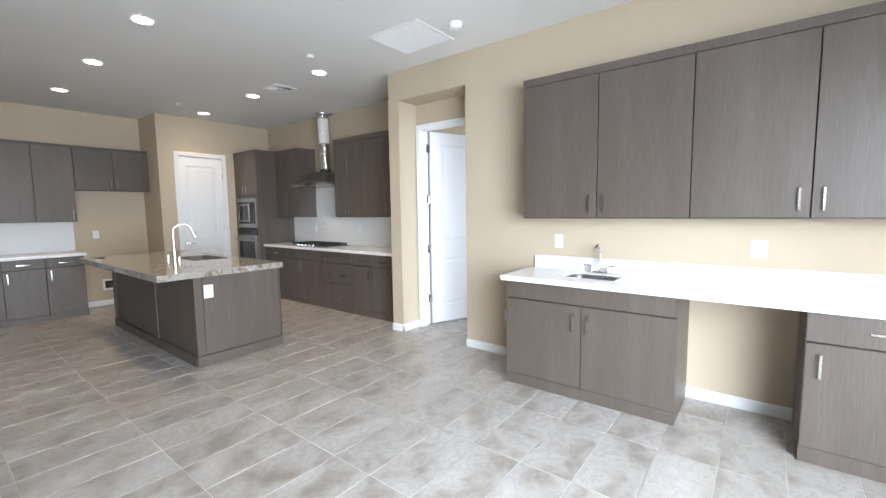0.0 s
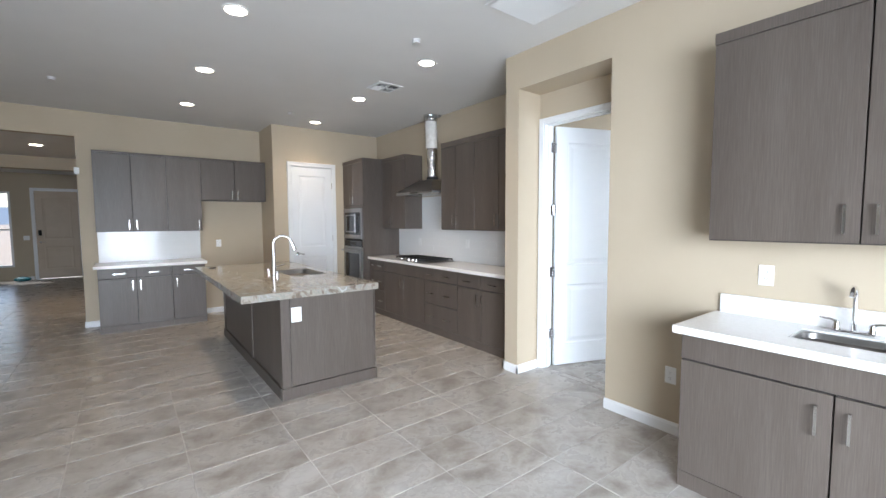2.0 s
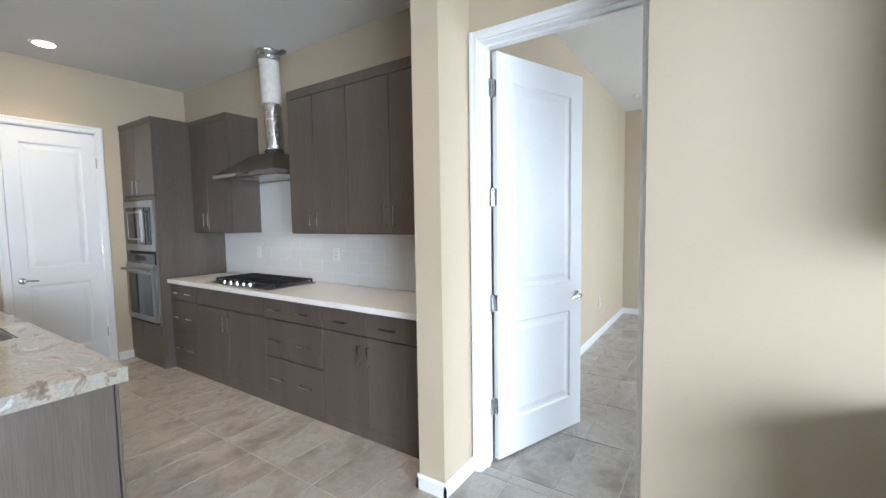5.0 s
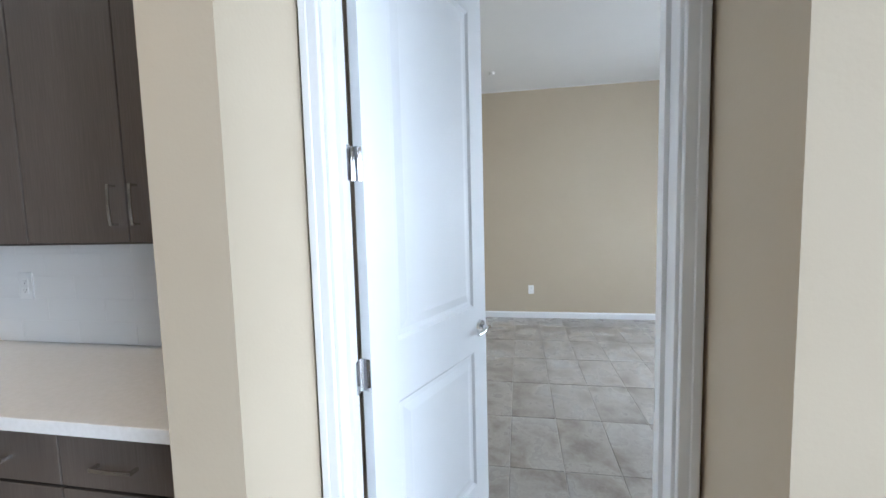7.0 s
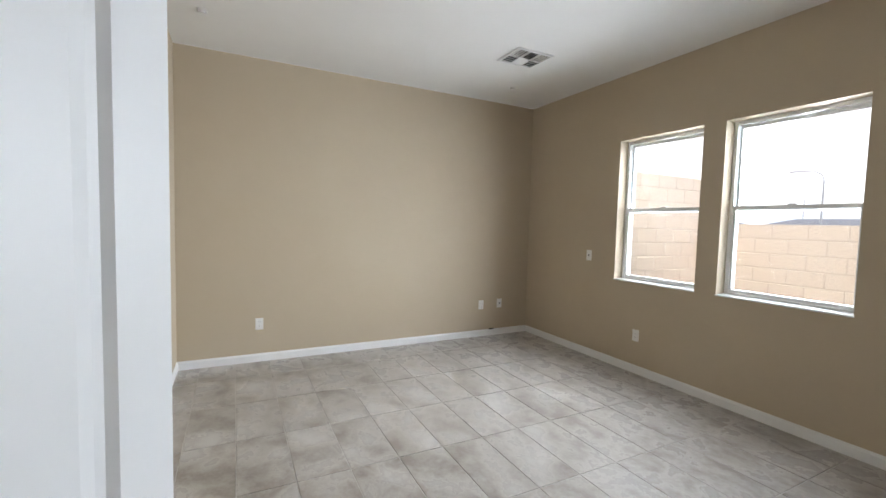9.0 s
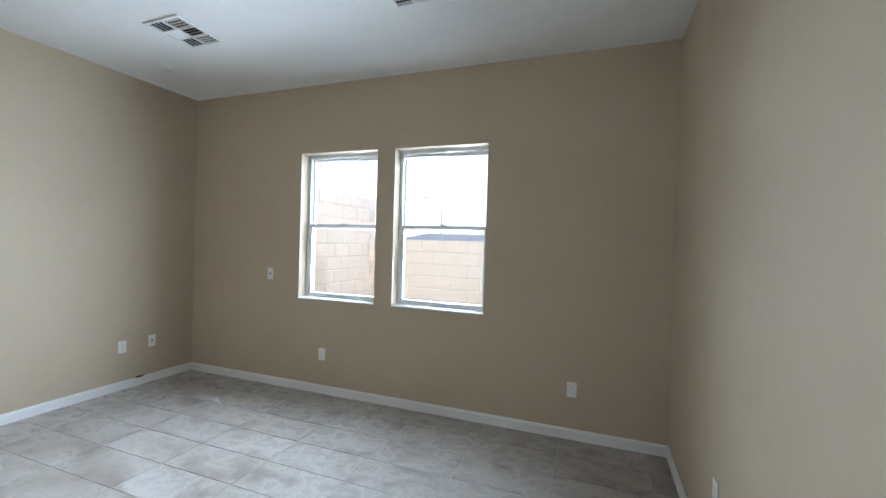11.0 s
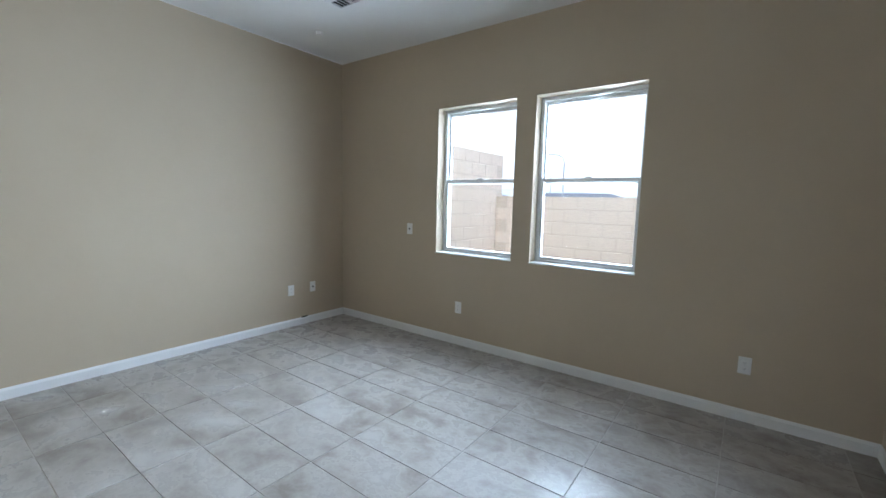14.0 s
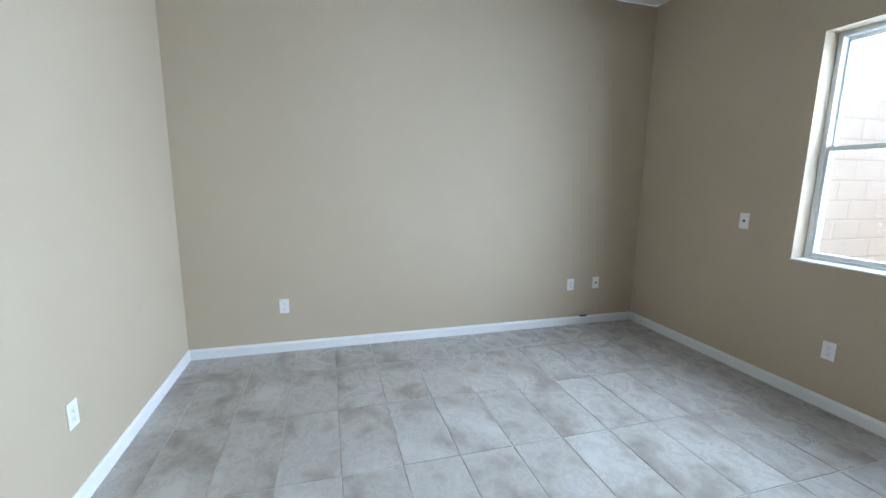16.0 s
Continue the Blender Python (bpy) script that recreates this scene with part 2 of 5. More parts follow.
def box(bm, x0, x1, y0, y1, z0, z1, bevel=0.0, seg=1):
    m = Matrix.Translation(((x0 + x1) / 2, (y0 + y1) / 2, (z0 + z1) / 2)) @ Matrix.Diagonal((abs(x1 - x0), abs(y1 - y0), abs(z1 - z0), 1))
    made = bmesh.ops.create_cube(bm, size=1, matrix=m)["verts"]
    if bevel:
        edges = {e for v in made for e in v.link_edges}
        bmesh.ops.bevel(bm, geom=list(edges), offset=bevel, segments=seg, profile=0.5, affect="EDGES")
    return bm


def boxes(*dims, bevel=0.0, seg=1):
    bm = bmesh.new()
    for d in dims:
        box(bm, *d, bevel=bevel, seg=seg)
    return bm


def tube(bm, a, b, r0, r1=None, n=16):
    a, b = Vector(a), Vector(b)
    d = b - a
    m = Matrix.Translation((a + b) / 2) @ d.to_track_quat("Z", "Y").to_matrix().to_4x4()
    bmesh.ops.create_cone(bm, cap_ends=True, segments=n, radius1=r0, radius2=r0 if r1 is None else r1, depth=d.length, matrix=m)
    return bm


def sweep(bm, points, r, n=12):
    """A round bar along points, with mitred bends."""
    pts = [Vector(p) for p in points]
    rings, side = [], None
    for i, p in enumerate(pts):
        t = (pts[min(i + 1, len(pts) - 1)] - pts[max(i - 1, 0)]).normalized()
        if side is None:
            side = t.orthogonal().normalized()
        side = (side - t * side.dot(t)).normalized()
        up = t.cross(side)
        rr_ = r[i] if isinstance(r, (list, tuple)) else r
        rings.append([bm.verts.new(p + (side * math.cos(a) + up * math.sin(a)) * rr_) for a in (2 * math.pi * k / n for k in range(n))])
    for r0, r1 in zip(rings, rings[1:]):
        for k in range(n):
            bm.faces.new((r0[k], r0[(k + 1) % n], r1[(k + 1) % n], r1[k]))
    bm.faces.new(rings[0][::-1])
    bm.faces.new(rings[-1])
    return bm


def smooth(ob, angle=40):
    for p in ob.data.polygons:
        p.use_smooth = True
    ob.data.set_sharp_from_angle(angle=radians(angle))
    return ob


def mesh_of(name, bm, mat, offset=(0, 0, 0)):
    bmesh.ops.translate(bm, verts=bm.verts, vec=-Vector(offset))
    bmesh.ops.recalc_face_normals(bm, faces=bm.faces)
    me = bpy.data.meshes.new(name)
    bm.to_mesh(me)
    bm.free()
    me.materials.append(mat)
    return me


def thing(name, base, label, category, group="", kind=""):
    ob = new(name)
    ob.empty_display_size = 0.1
    ob.location = base
    BASE[ob.name] = Vector(base)
    return tagged(ob, label, category, group, kind)


def part(name, bm, mat, parent, label="", round_=False):
    """Links a bmesh, drawn in the plan's metres, as one mesh under a thing or a part."""
    base = BASE[parent.name]
    ob = new(name, mesh_of(name, bm, mat, base))
    ob.parent = parent
    BASE[ob.name] = base
    if label:
        ob["label"] = label
    if round_:
        smooth(ob)
    return ob


def solid(name, bm, mat, label, category, kind="structure", group="", base=(0, 0, 0), round_=False):
    ob = new(name, mesh_of(name, bm, mat, base))
    ob.location = base
    BASE[ob.name] = Vector(base)
    if round_:
        smooth(ob)
    return tagged(ob, label, category, group, kind)


def wall(name, axis, p0, p1, a0, a1, z0, z1, holes, label):
    """A wall p0..p1 thick across its axis, a0..a1 long, with openings (a0, a1, z0, z1) through it."""
    cuts = sorted({a0, a1, *(h[0] for h in holes), *(h[1] for h in holes)})
    bm = bmesh.new()
    for c0, c1 in zip(cuts, cuts[1:]):
        zs = [(z0, z1)]
        for h in holes:
            if h[0] <= c0 + 1e-6 and h[1] >= c1 - 1e-6:
                zs = [(z0, h[2]), (h[3], z1)]
        for b0, b1 in zs:
            if b1 - b0 > 0.001:
                box(bm, *((p0, p1, c0, c1) if axis == "x" else (c0, c1, p0, p1)), b0, b1)
    bmesh.ops.remove_doubles(bm, verts=bm.verts, dist=0.0005)
    return solid(name, bm, wall_paint, label, "wall")


# ---- the large structure ----
T = 0.12
wall("wall_wet_bar", "x", WX, EX0, SOUTH, RY0, 0, CEIL, [], "beige painted wall behind the wet bar")
wall("wall_over_recess", "x", WX, DX0, RY0, RY1, RZ, CEIL, [], "beige painted header over the door recess")
solid("wall_recess_side", boxes((EX0, DX0, RY0 - 0.12, RY0, 0, CEIL)), wall_paint, "beige painted side wall of the door recess", "wall")
wall("wall_stub", "x", WX, DX0, RY1, CY, 0, CEIL, [], "beige painted wall end beside the kitchen")
wall("wall_bedroom_door", "x", DX0, DX1, RY0 - 0.12, CY, 0, CEIL, [(DY0, DY1, 0, DZ)], "beige painted wall with the bedroom doorway")
solid("wall_kitchen_side", boxes((DX1, KX + T, EY1, CY, 0, CEIL)), wall_paint, "beige painted wall between kitchen and bedroom", "wall")
wall("wall_cooktop", "x", KX, KX + T, CY, PY + T, 0, CEIL, [], "beige painted kitchen wall behind the cooktop")
PDX0, PDX1, PDZ = 3.20, 3.92, 2.42
wall("wall_pantry", "y", PY, PY + T, RX, KX, 0, CEIL, [(PDX0, PDX1, 0, PDZ)], "beige painted wall with the pantry door")
solid("wall_return", boxes((RX, RX + T, PY + T, BY + T, 0, CEIL)), wall_paint, "beige painted return wall beside the fridge space", "wall")
HX1, HZ = 0.52, 2.69
HX0 = -2.2
wall("wall_back", "y", BY, BY + T, WEST, RX, 0, CEIL, [(HX0, HX1, 0, HZ)], "beige painted kitchen back wall with a wide hall opening")
solid("wall_pantry_inside", boxes((RX + T, KX + T, BY + T, BY + 2 * T, 0, CEIL)), wall_paint, "plain wall at the back of the pantry", "wall")
wall("wall_south", "y", SOUTH - T, SOUTH, WEST, WX, 0, CEIL, [(a, b, SZ0, SZ1) for a, b in zip(SX0, SX1)], "beige painted wall with two wide glass doors")
wall("wall_west", "x", WEST - T, WEST, SOUTH - T, BY + T, 0, CEIL, [], "beige painted far side wall of the great room")
wall("wall_hall_side", "x", HX1, HX1 + T, BY + T, NORTH, 0, CEIL, [], "beige painted hall wall")
wall("wall_hall_far_side", "x", HX0 - T, HX0, BY + T, NORTH, 0, CEIL, [], "beige painted hall wall")
FDX0, FDX1, FDZ = -0.88, 0.03, 2.36
wall("wall_front", "y", NORTH, NORTH + T, HX0, HX1 + T, 0, CEIL, [(FDX0, FDX1, 0, FDZ), (-2.1, -1.30, 0.35, 2.3)], "beige painted wall with the front door")
wall("wall_hall_beam", "y", 12.0, 12.25, HX0, HX1, 2.55, CEIL, [], "beige painted dropped beam across the hall")
solid("ceiling_hall", boxes((HX0, HX1, BY + T, NORTH, CEIL - 0.25, CEIL - 0.2)), ceiling_paint, "white painted lower hall ceiling", "ceiling")
wall("wall_bedroom_windows", "y", EY0 - 0.22, EY0, EX0 - 0.1, EX1 + T, 0, CEIL, [(a, b, WZ0, WZ1) for a, b in zip(WX0, WX1)], "beige painted bedroom wall with two windows")
wall("wall_bedroom_far", "x", EX1, EX1 + T, EY0, EY1 + T, 0, CEIL, [], "beige painted bedroom wall with outlets")
solid("wall_bedroom_north", boxes((KX + T, EX1, EY1, EY1 + T, 0, CEIL)), wall_paint, "beige painted bedroom side wall", "wall")
solid("ceiling_great_room", boxes((WEST, KX, SOUTH, BY, CEIL, CEIL + 0.15)), ceiling_paint, "white painted great room ceiling", "ceiling")
solid("ceiling_bedroom", boxes((KX + 0.001, EX1, EY0, CY, CEIL + 0.001, CEIL + 0.15), (EX0, KX + 0.001, EY0, EY1, CEIL + 0.001, CEIL + 0.152)), ceiling_paint, "white painted bedroom ceiling", "ceiling")
solid("ceiling_pantry", boxes((RX + T, KX, PY + T, BY + T, CEIL - 0.02, CEIL - 0.01)), ceiling_paint, "white painted pantry ceiling", "ceiling")
solid("roof_slab", boxes((WEST - 0.3, EX0, SOUTH - 0.3, NORTH + 0.4, CEIL + 0.2, CEIL + 0.35), (EX0, EX1 + 0.4, EY0 - 0.5, CY + 0.4, CEIL + 0.2, CEIL + 0.35), (EX0, KX + 0.4, CY + 0.4, BY + 0.5, CEIL + 0.2, CEIL + 0.35)), stucco, "plain tan roof slab over the house", "roof")
floor = solid("floor", boxes((WEST, EX1 + T, SOUTH, NORTH + T, -0.2, -0.0028)), grout, "grey grout bed under the floor tiles", "floor")
solid("ground", boxes((-700, 700, -700, 700, -0.45, -0.22)), dirt, "bare tan gravel ground around the house", "ground")


def baseboard(axis, face, a0, a1, side):
    """A moulded skirting along a wall face; side: +1 or -1, the way that it stands out."""
    h, d = 0.083, 0.013
    bm = bmesh.new()
    prof = [(0, 0), (d, 0), (d, h - 0.018), (d * 0.55, h - 0.006), (d * 0.4, h), (0, h)]
    rings = []
    for a in (a0, a1):
        rings.append([bm.verts.new((face + side * p, a, z) if axis == "x" else (a, face + side * p, z)) for p, z in prof])
    for k in range(len(prof)):
        bm.faces.new((rings[0][k], rings[0][(k + 1) % 6], rings[1][(k + 1) % 6], rings[1][k]))
    bm.faces.new(rings[0])
    bm.faces.new(rings[1][::-1])
    return solid("baseboard", bm, trim_paint, "white painted wooden baseboard along the wall", "baseboard", group="baseboards")


baseboard("x", WX, 1.665, RY0, -1)
baseboard("x", WX, -0.222, 0.408, -1)
baseboard("y", RY0, WX, DX0 - 0.02, 1)
baseboard("y", RY1, WX - 0.013, DX0 - 0.02, -1)
baseboard("x", WX, RY1 - 0.013, CY + 0.013, -1)
baseboard("y", CY, WX - 0.013, 4.2, 1)
baseboard("y", PY, RX, 3.135, -1)
baseboard("y", PY, 3.985, 4.19, -1)
baseboard("x", RX, PY - 0.013, BY, -1)
baseboard("y", BY, 1.98, RX, -1)
baseboard("y", BY, HX1 - 0.013, 0.70, -1)
baseboard("x", HX1, BY, NORTH, -1)
baseboard("y", NORTH, 0.1, HX1, -1)
baseboard("y", NORTH, -1.3, FDX0 - 0.07, -1)
baseboard("x", EX1, EY0, EY1, -1)
baseboard("y", EY0, EX0, EX1, 1)
baseboard("x", EX0, EY0, RY0 - 0.12, 1)
baseboard("y", EY1, 5.36, EX1, -1)
baseboard("y", SOUTH, WEST, -1.5, 1)

# ---- cabinets ----


class Run:
    """A wall along which cabinets stand: u runs along it, v out of it."""

    def __init__(self, axis, face):
        self.axis, self.face = axis, face

    def dims(self, u0, u1, v0, v1, z0, z1):
        f = self.face
        return (f - v1, f - v0, u0, u1, z0, z1) if self.axis == "x" else (u0, u1, f - v1, f - v0, z0, z1)

    def at(self, u, v, z):
        return (self.face - v, u, z) if self.axis == "x" else (u, self.face - v, z)


def pull(run, parent, u, v, z, length=0.13, upright=True):
    """A flat metal bar pull, a little bowed, on two square feet."""
    bm = bmesh.new()
    h = length / 2
    w, t = 0.0055, 0.0022
    rings = []
    for k in range(9):
        s_ = -1 + k / 4
        out = 0.024 + 0.003 * (1 - s_ * s_)
        ring = []
        for side, lift in ((-w, -t), (w, -t), (w, t), (-w, t)):
            ring.append(bm.verts.new(run.at(u + side, v + out + lift, z + s_ * h) if upright else run.at(u + s_ * h, v + out + lift, z + side)))
        rings.append(ring)
    for r0, r1 in zip(rings, rings[1:]):
        for k in range(4):
            bm.faces.new((r0[k], r0[(k + 1) % 4], r1[(k + 1) % 4], r1[k]))
    bm.faces.new(rings[0][::-1])
    bm.faces.new(rings[-1])
    for s_ in (-0.93, 0.93):
        if upright:
            box(bm, *run.dims(u - 0.0045, u + 0.0045, v, v + 0.023, z + s_ * h - 0.004, z + s_ * h + 0.004))
        else:
            box(bm, *run.dims(u + s_ * h - 0.004, u + s_ * h + 0.004, v, v + 0.023, z - 0.0045, z + 0.0045))
    return part("handle", bm, nickel, parent, "satin nickel bar handle")


def front(run, parent, name, u0, u1, v, z0, z1, handles=(), label=""):
    """A flat slab front, 19 mm thick, with a shadow gap around it."""
    g = 0.0035
    p = part(name, boxes(run.dims(u0 + g, u1 - g, v - 0.019, v, z0 + g, z1 - g), bevel=0.0012), cabinet_wood, parent, label)
    for hu, hz, up in handles:
        pull(run, p, hu, v, hz, 0.135, up)
    return p


def base_unit(run, u0, u1, depth, fronts, label, group):
    """fronts: (kind, u0, u1, z0, z1, handles)."""
    name = "base_cabinet"
    b = thing(name, run.at((u0 + u1) / 2, depth / 2, 0), label, "cabinet", group)
    part("body", boxes(run.dims(u0, u1, 0.002, depth - 0.020, 0.0, 0.872)), cabinet_wood, b)
    # thin dark sheet paints the shade seen between the fronts
    part("face_shadow", boxes(run.dims(u0 + 0.003, u1 - 0.003, depth - 0.020, depth - 0.0195, 0.10, 0.868)), gap_shade, b, "thin black sheet painting the shade behind the fronts")
    part("toe_kick", boxes(run.dims(u0, u1, depth - 0.0195, depth - 0.006, 0.0, 0.088)), cabinet_wood, b)
    for kind, a0, a1, z0, z1, hs in fronts:
        front(run, b, kind, a0, a1, depth, z0, z1, hs)
    return b


def wall_unit(run, u0, u1, depth, z0, z1, doors, label, group, trim=0.06):
    b = thing("wall_cabinet", run.at((u0 + u1) / 2, depth / 2, z0), label, "cabinet", group)
    part("body", boxes(run.dims(u0, u1, 0.002, depth - 0.020, z0, z1)), cabinet_wood, b)
    # thin dark sheet paints the shade seen between the doors
    part("face_shadow", boxes(run.dims(u0 + 0.003, u1 - 0.003, depth - 0.020, depth - 0.0195, z0 + 0.004, z1 - 0.004)), gap_shade, b, "thin black sheet painting the shade behind the doors")
    if trim:
        part("top_trim", boxes(run.dims(u0, u1, depth - 0.0195, depth + 0.004, z1 - trim, z1), bevel=0.001), cabinet_wood, b)
    for a0, a1, hs in doors:
        front(run, b, "door", a0, a1, depth, z0 + 0.004, z1 - trim, hs)
    return b


def worktop(name, run, u0, u1, v1, holes, mat, label, z0=0.874, z1=0.914):
    """A slab with openings (u0, u1, v0, v1), of one piece."""
    bm = bmesh.new()
    if holes:
        (h0, h1, w0, w1) = holes[0]
        for d in ((u0, h0, 0.002, v1), (h1, u1, 0.002, v1), (h0, h1, 0.002, w0), (h0, h1, w1, v1)):
            box(bm, *run.dims(*d, z0, z1))
        bmesh.ops.remove_doubles(bm, verts=bm.verts, dist=0.0005)
    else:
        box(bm, *run.dims(u0, u1, 0.002, v1, z0, z1), bevel=0.003, seg=2)
    ob = solid(name, bm, mat, label, "countertop", kind="thing", base=run.at((u0 + u1) / 2, v1 / 2, z0))
    return ob


def sink(run, u0, u1, v0, v1, z, deep, label):
    """A rounded steel bowl hung under its cut-out, with a rim and a drain."""
    b = thing("sink", run.at((u0 + u1) / 2, (v0 + v1) / 2, z - deep), label, "sink")
    bm = bmesh.new()
    rings = []
    n = 8

    def outline(grow, zz, r):
        cu, cv = (u0 + u1) / 2, (v0 + v1) / 2
        hu, hv = (u1 - u0) / 2 + grow, (v1 - v0) / 2 + grow
        vs = []
        for qu, qv, a0 in ((1, 1, 0), (-1, 1, 90), (-1, -1, 180), (1, -1, 270)):
            for k in range(n + 1):
                a = radians(a0 + 90 * k / n)
                vs.append(bm.verts.new(run.at(cu + qu * (hu - r) + r * math.cos(a), cv + qv * (hv - r) + r * math.sin(a), zz)))
        return vs
    for grow, zz, r in ((-0.0006, z - 0.009, 0.002), (-0.006, z - 0.010, 0.075), (-0.010, z - 0.016, 0.072), (-0.016, z - deep + 0.03, 0.065), (-0.04, z - deep, 0.05)):
        rings.append(outline(grow, zz, r))
    for r0, r1 in zip(rings, rings[1:]):
        k = len(r0)
        for i_ in range(k):
            bm.faces.new((r0[i_], r0[(i_ + 1) % k], r1[(i_ + 1) % k], r1[i_]))
    bm.faces.new(rings[-1])
    part("bowl", bm, stainless, b, round_=True)
    cu, cv = (u0 + u1) / 2, (v0 + v1) / 2
    d = bmesh.new()
    tube(d, run.at(cu, cv, z - deep - 0.002), run.at(cu, cv, z - deep + 0.003), 0.045, n=20)
    part("drain", d, chrome, b, "chrome drain ring", True)
    return b


BAR, COOK, BACK = Run("x", WX), Run("x", KX), Run("y", BY)
UP, FLAT = True, False
# wet bar
g = "wet bar cabinets"
base_unit(BAR, 0.408, 1.665, 0.56, [("drawer_front", 0.408, 1.665, 0.73, 0.868, []), ("door", 1.035, 1.665, 0.09, 0.727, [(1.09, 0.60, UP)]), ("door", 0.408, 1.035, 0.09, 0.727, [(0.98, 0.60, UP)])],
          "grey-brown laminate sink base cabinet of the wet bar", g)
base_unit(BAR, -0.86, -0.222, 0.56, [("drawer", -0.86, -0.222, 0.70, 0.868, [(-0.54, 0.785, FLAT)]), ("door", -0.86, -0.222, 0.09, 0.697, [(-0.29, 0.57, UP)])],
          "grey-brown laminate base cabinet with one drawer and door", g)
base_unit(BAR, -1.5, -0.862, 0.56, [("drawer", -1.5, -0.862, 0.70, 0.868, [(-1.18, 0.785, FLAT)]), ("door", -1.5, -0.862, 0.09, 0.697, [(-1.43, 0.57, UP)])],
          "grey-brown laminate base cabinet with one drawer and door", g)
g = "wet bar wall cabinets"
wall_unit(BAR, 0.395, 1.645, 0.30, 1.372, 2.525, [(1.02, 1.645, [(1.075, 1.49, UP)]), (0.395, 1.02, [(0.965, 1.49, UP)])], "grey-brown laminate wall cabinet with two tall doors", g)
wall_unit(BAR, -0.855, 0.394, 0.30, 1.372, 2.525, [(-0.225, 0.394, [(-0.17, 1.49, UP)]), (-0.855, -0.225, [(-0.28, 1.49, UP)])], "grey-brown laminate wall cabinet with two tall doors", g)
wall_unit(BAR, -1.5, -0.856, 0.30, 1.372, 2.525, [(-1.5, -0.856, [(-0.91, 1.49, UP)])], "grey-brown laminate wall cabinet with one tall door", g)
SK = (0.85, 1.24, 0.135, 0.40)
worktop("bar_countertop", BAR, -1.5, 1.695, 0.60, [SK], quartz, "white quartz countertop of the wet bar")
solid("bar_backsplash", boxes(BAR.dims(-1.5, 1.665, 0.002, 0.022, 0.9145, 1.03), bevel=0.0015), quartz, "low white quartz backsplash strip on the bar", "backsplash", kind="thing", base=BAR.at(0, 0, 0.9145))
sink(BAR, *SK, 0.914, 0.20, "small stainless steel undermount bar sink")


def bar_faucet():
    f = thing("bar_faucet", BAR.at(1.05, 0.085, 0.914), "chrome two-handle bar faucet with a tall spout", "faucet")
    part("base_plate", boxes(BAR.dims(0.97, 1.13, 0.06, 0.11, 0.914, 0.932), bevel=0.007, seg=3), chrome, f, round_=True)
    pts = [BAR.at(1.05, 0.085, 0.93), BAR.at(1.05, 0.085, 1.10)] + [BAR.at(1.05, 0.085 + 0.055 - 0.055 * math.cos(a), 1.10 + 0.055 * math.sin(a)) for a in (radians(d) for d in range(15, 171, 15))]
    part("spout", sweep(bmesh.new(), pts, 0.0105), chrome, f, round_=True)
    for u in (0.985, 1.115):
        bm = bmesh.new()
        tube(bm, BAR.at(u, 0.085, 0.932), BAR.at(u, 0.085, 0.968), 0.017, 0.012)
        sweep(bm, [BAR.at(u, 0.085, 0.966), BAR.at(u + (u - 1.05) * 0.4, 0.09, 0.978), BAR.at(u + (u - 1.05) * 1.0, 0.10, 0.984)], [0.008, 0.007, 0.005])
        part("lever", bm, chrome, f, round_=True)


bar_faucet()

# cooktop wall
g = "cooktop wall cabinets"
TW0, TW1 = 6.85, PY - 0.004
D0 = 0.59
base_unit(COOK, 6.342, 6.846, D0, [("drawer", 6.342, 6.846, z0, z1, [(6.46, zp, FLAT), (6.73, zp, FLAT)]) for z0, z1, zp in ((0.705, 0.868, 0.785), (0.395, 0.702, 0.54), (0.09, 0.392, 0.23))],
          "grey-brown laminate base cabinet with three wide drawers", g)
base_unit(COOK, 5.262, 6.34, D0, [("drawer_front", 5.262, 6.34, 0.705, 0.868, []), ("door", 5.805, 6.34, 0.09, 0.702, [(5.85, 0.575, UP)]), ("door", 5.262, 5.805, 0.09, 0.702, [(5.765, 0.575, UP)])],
          "grey-brown laminate base cabinet under the cooktop", g)
base_unit(COOK, 4.557, 5.26, D0, [("drawer", 4.557, 5.26, z0, z1, [(4.76, zp, FLAT), (5.105, zp, FLAT)]) for z0, z1, zp in ((0.705, 0.868, 0.785), (0.395, 0.702, 0.54), (0.09, 0.392, 0.23))],
          "grey-brown laminate base cabinet with three wide drawers", g)
base_unit(COOK, 3.56, 4.555, D0, [("drawer", 4.13, 4.555, 0.705, 0.868, [(4.365, 0.78, FLAT)]), ("drawer", 3.70, 4.13, 0.705, 0.868, [(3.935, 0.78, FLAT)]),
                                 ("door", 4.13, 4.555, 0.09, 0.702, [(4.19, 0.575, UP)]), ("door", 3.70, 4.13, 0.09, 0.702, [(4.105, 0.575, UP)]), ("filler", 3.56, 3.70, 0.09, 0.868, [])],
          "grey-brown laminate base cabinet with two doors and drawers", g)
worktop("cooktop_counter", COOK, 3.555, TW0 - 0.002, 0.62, [], quartz, "long white quartz countertop along the cooktop wall")
wall_unit(COOK, 6.14, TW0 - 0.002, 0.33, 1.37, 2.52, [(6.545, 6.848, [(6.60, 1.50, UP)]), (6.14, 6.545, [(6.515, 1.50, UP)])], "grey-brown laminate wall cabinet beside the hood", g, 0.065)
wall_unit(COOK, 4.535, 5.215, 0.33, 1.37, 2.535, [(4.905, 5.215, [(4.945, 1.50, UP)]), (4.535, 4.905, [(4.865, 1.50, UP)])], "grey-brown laminate wall cabinet with two doors", g, 0.07)
wall_unit(COOK, 3.56, 4.533, 0.33, 1.37, 2.535, [(4.116, 4.533, [(4.158, 1.50, UP)]), (3.70, 4.116, [(4.074, 1.50, UP)]), (3.56, 3.70, [])], "grey-brown laminate wall cabinet with two doors", g, 0.07)


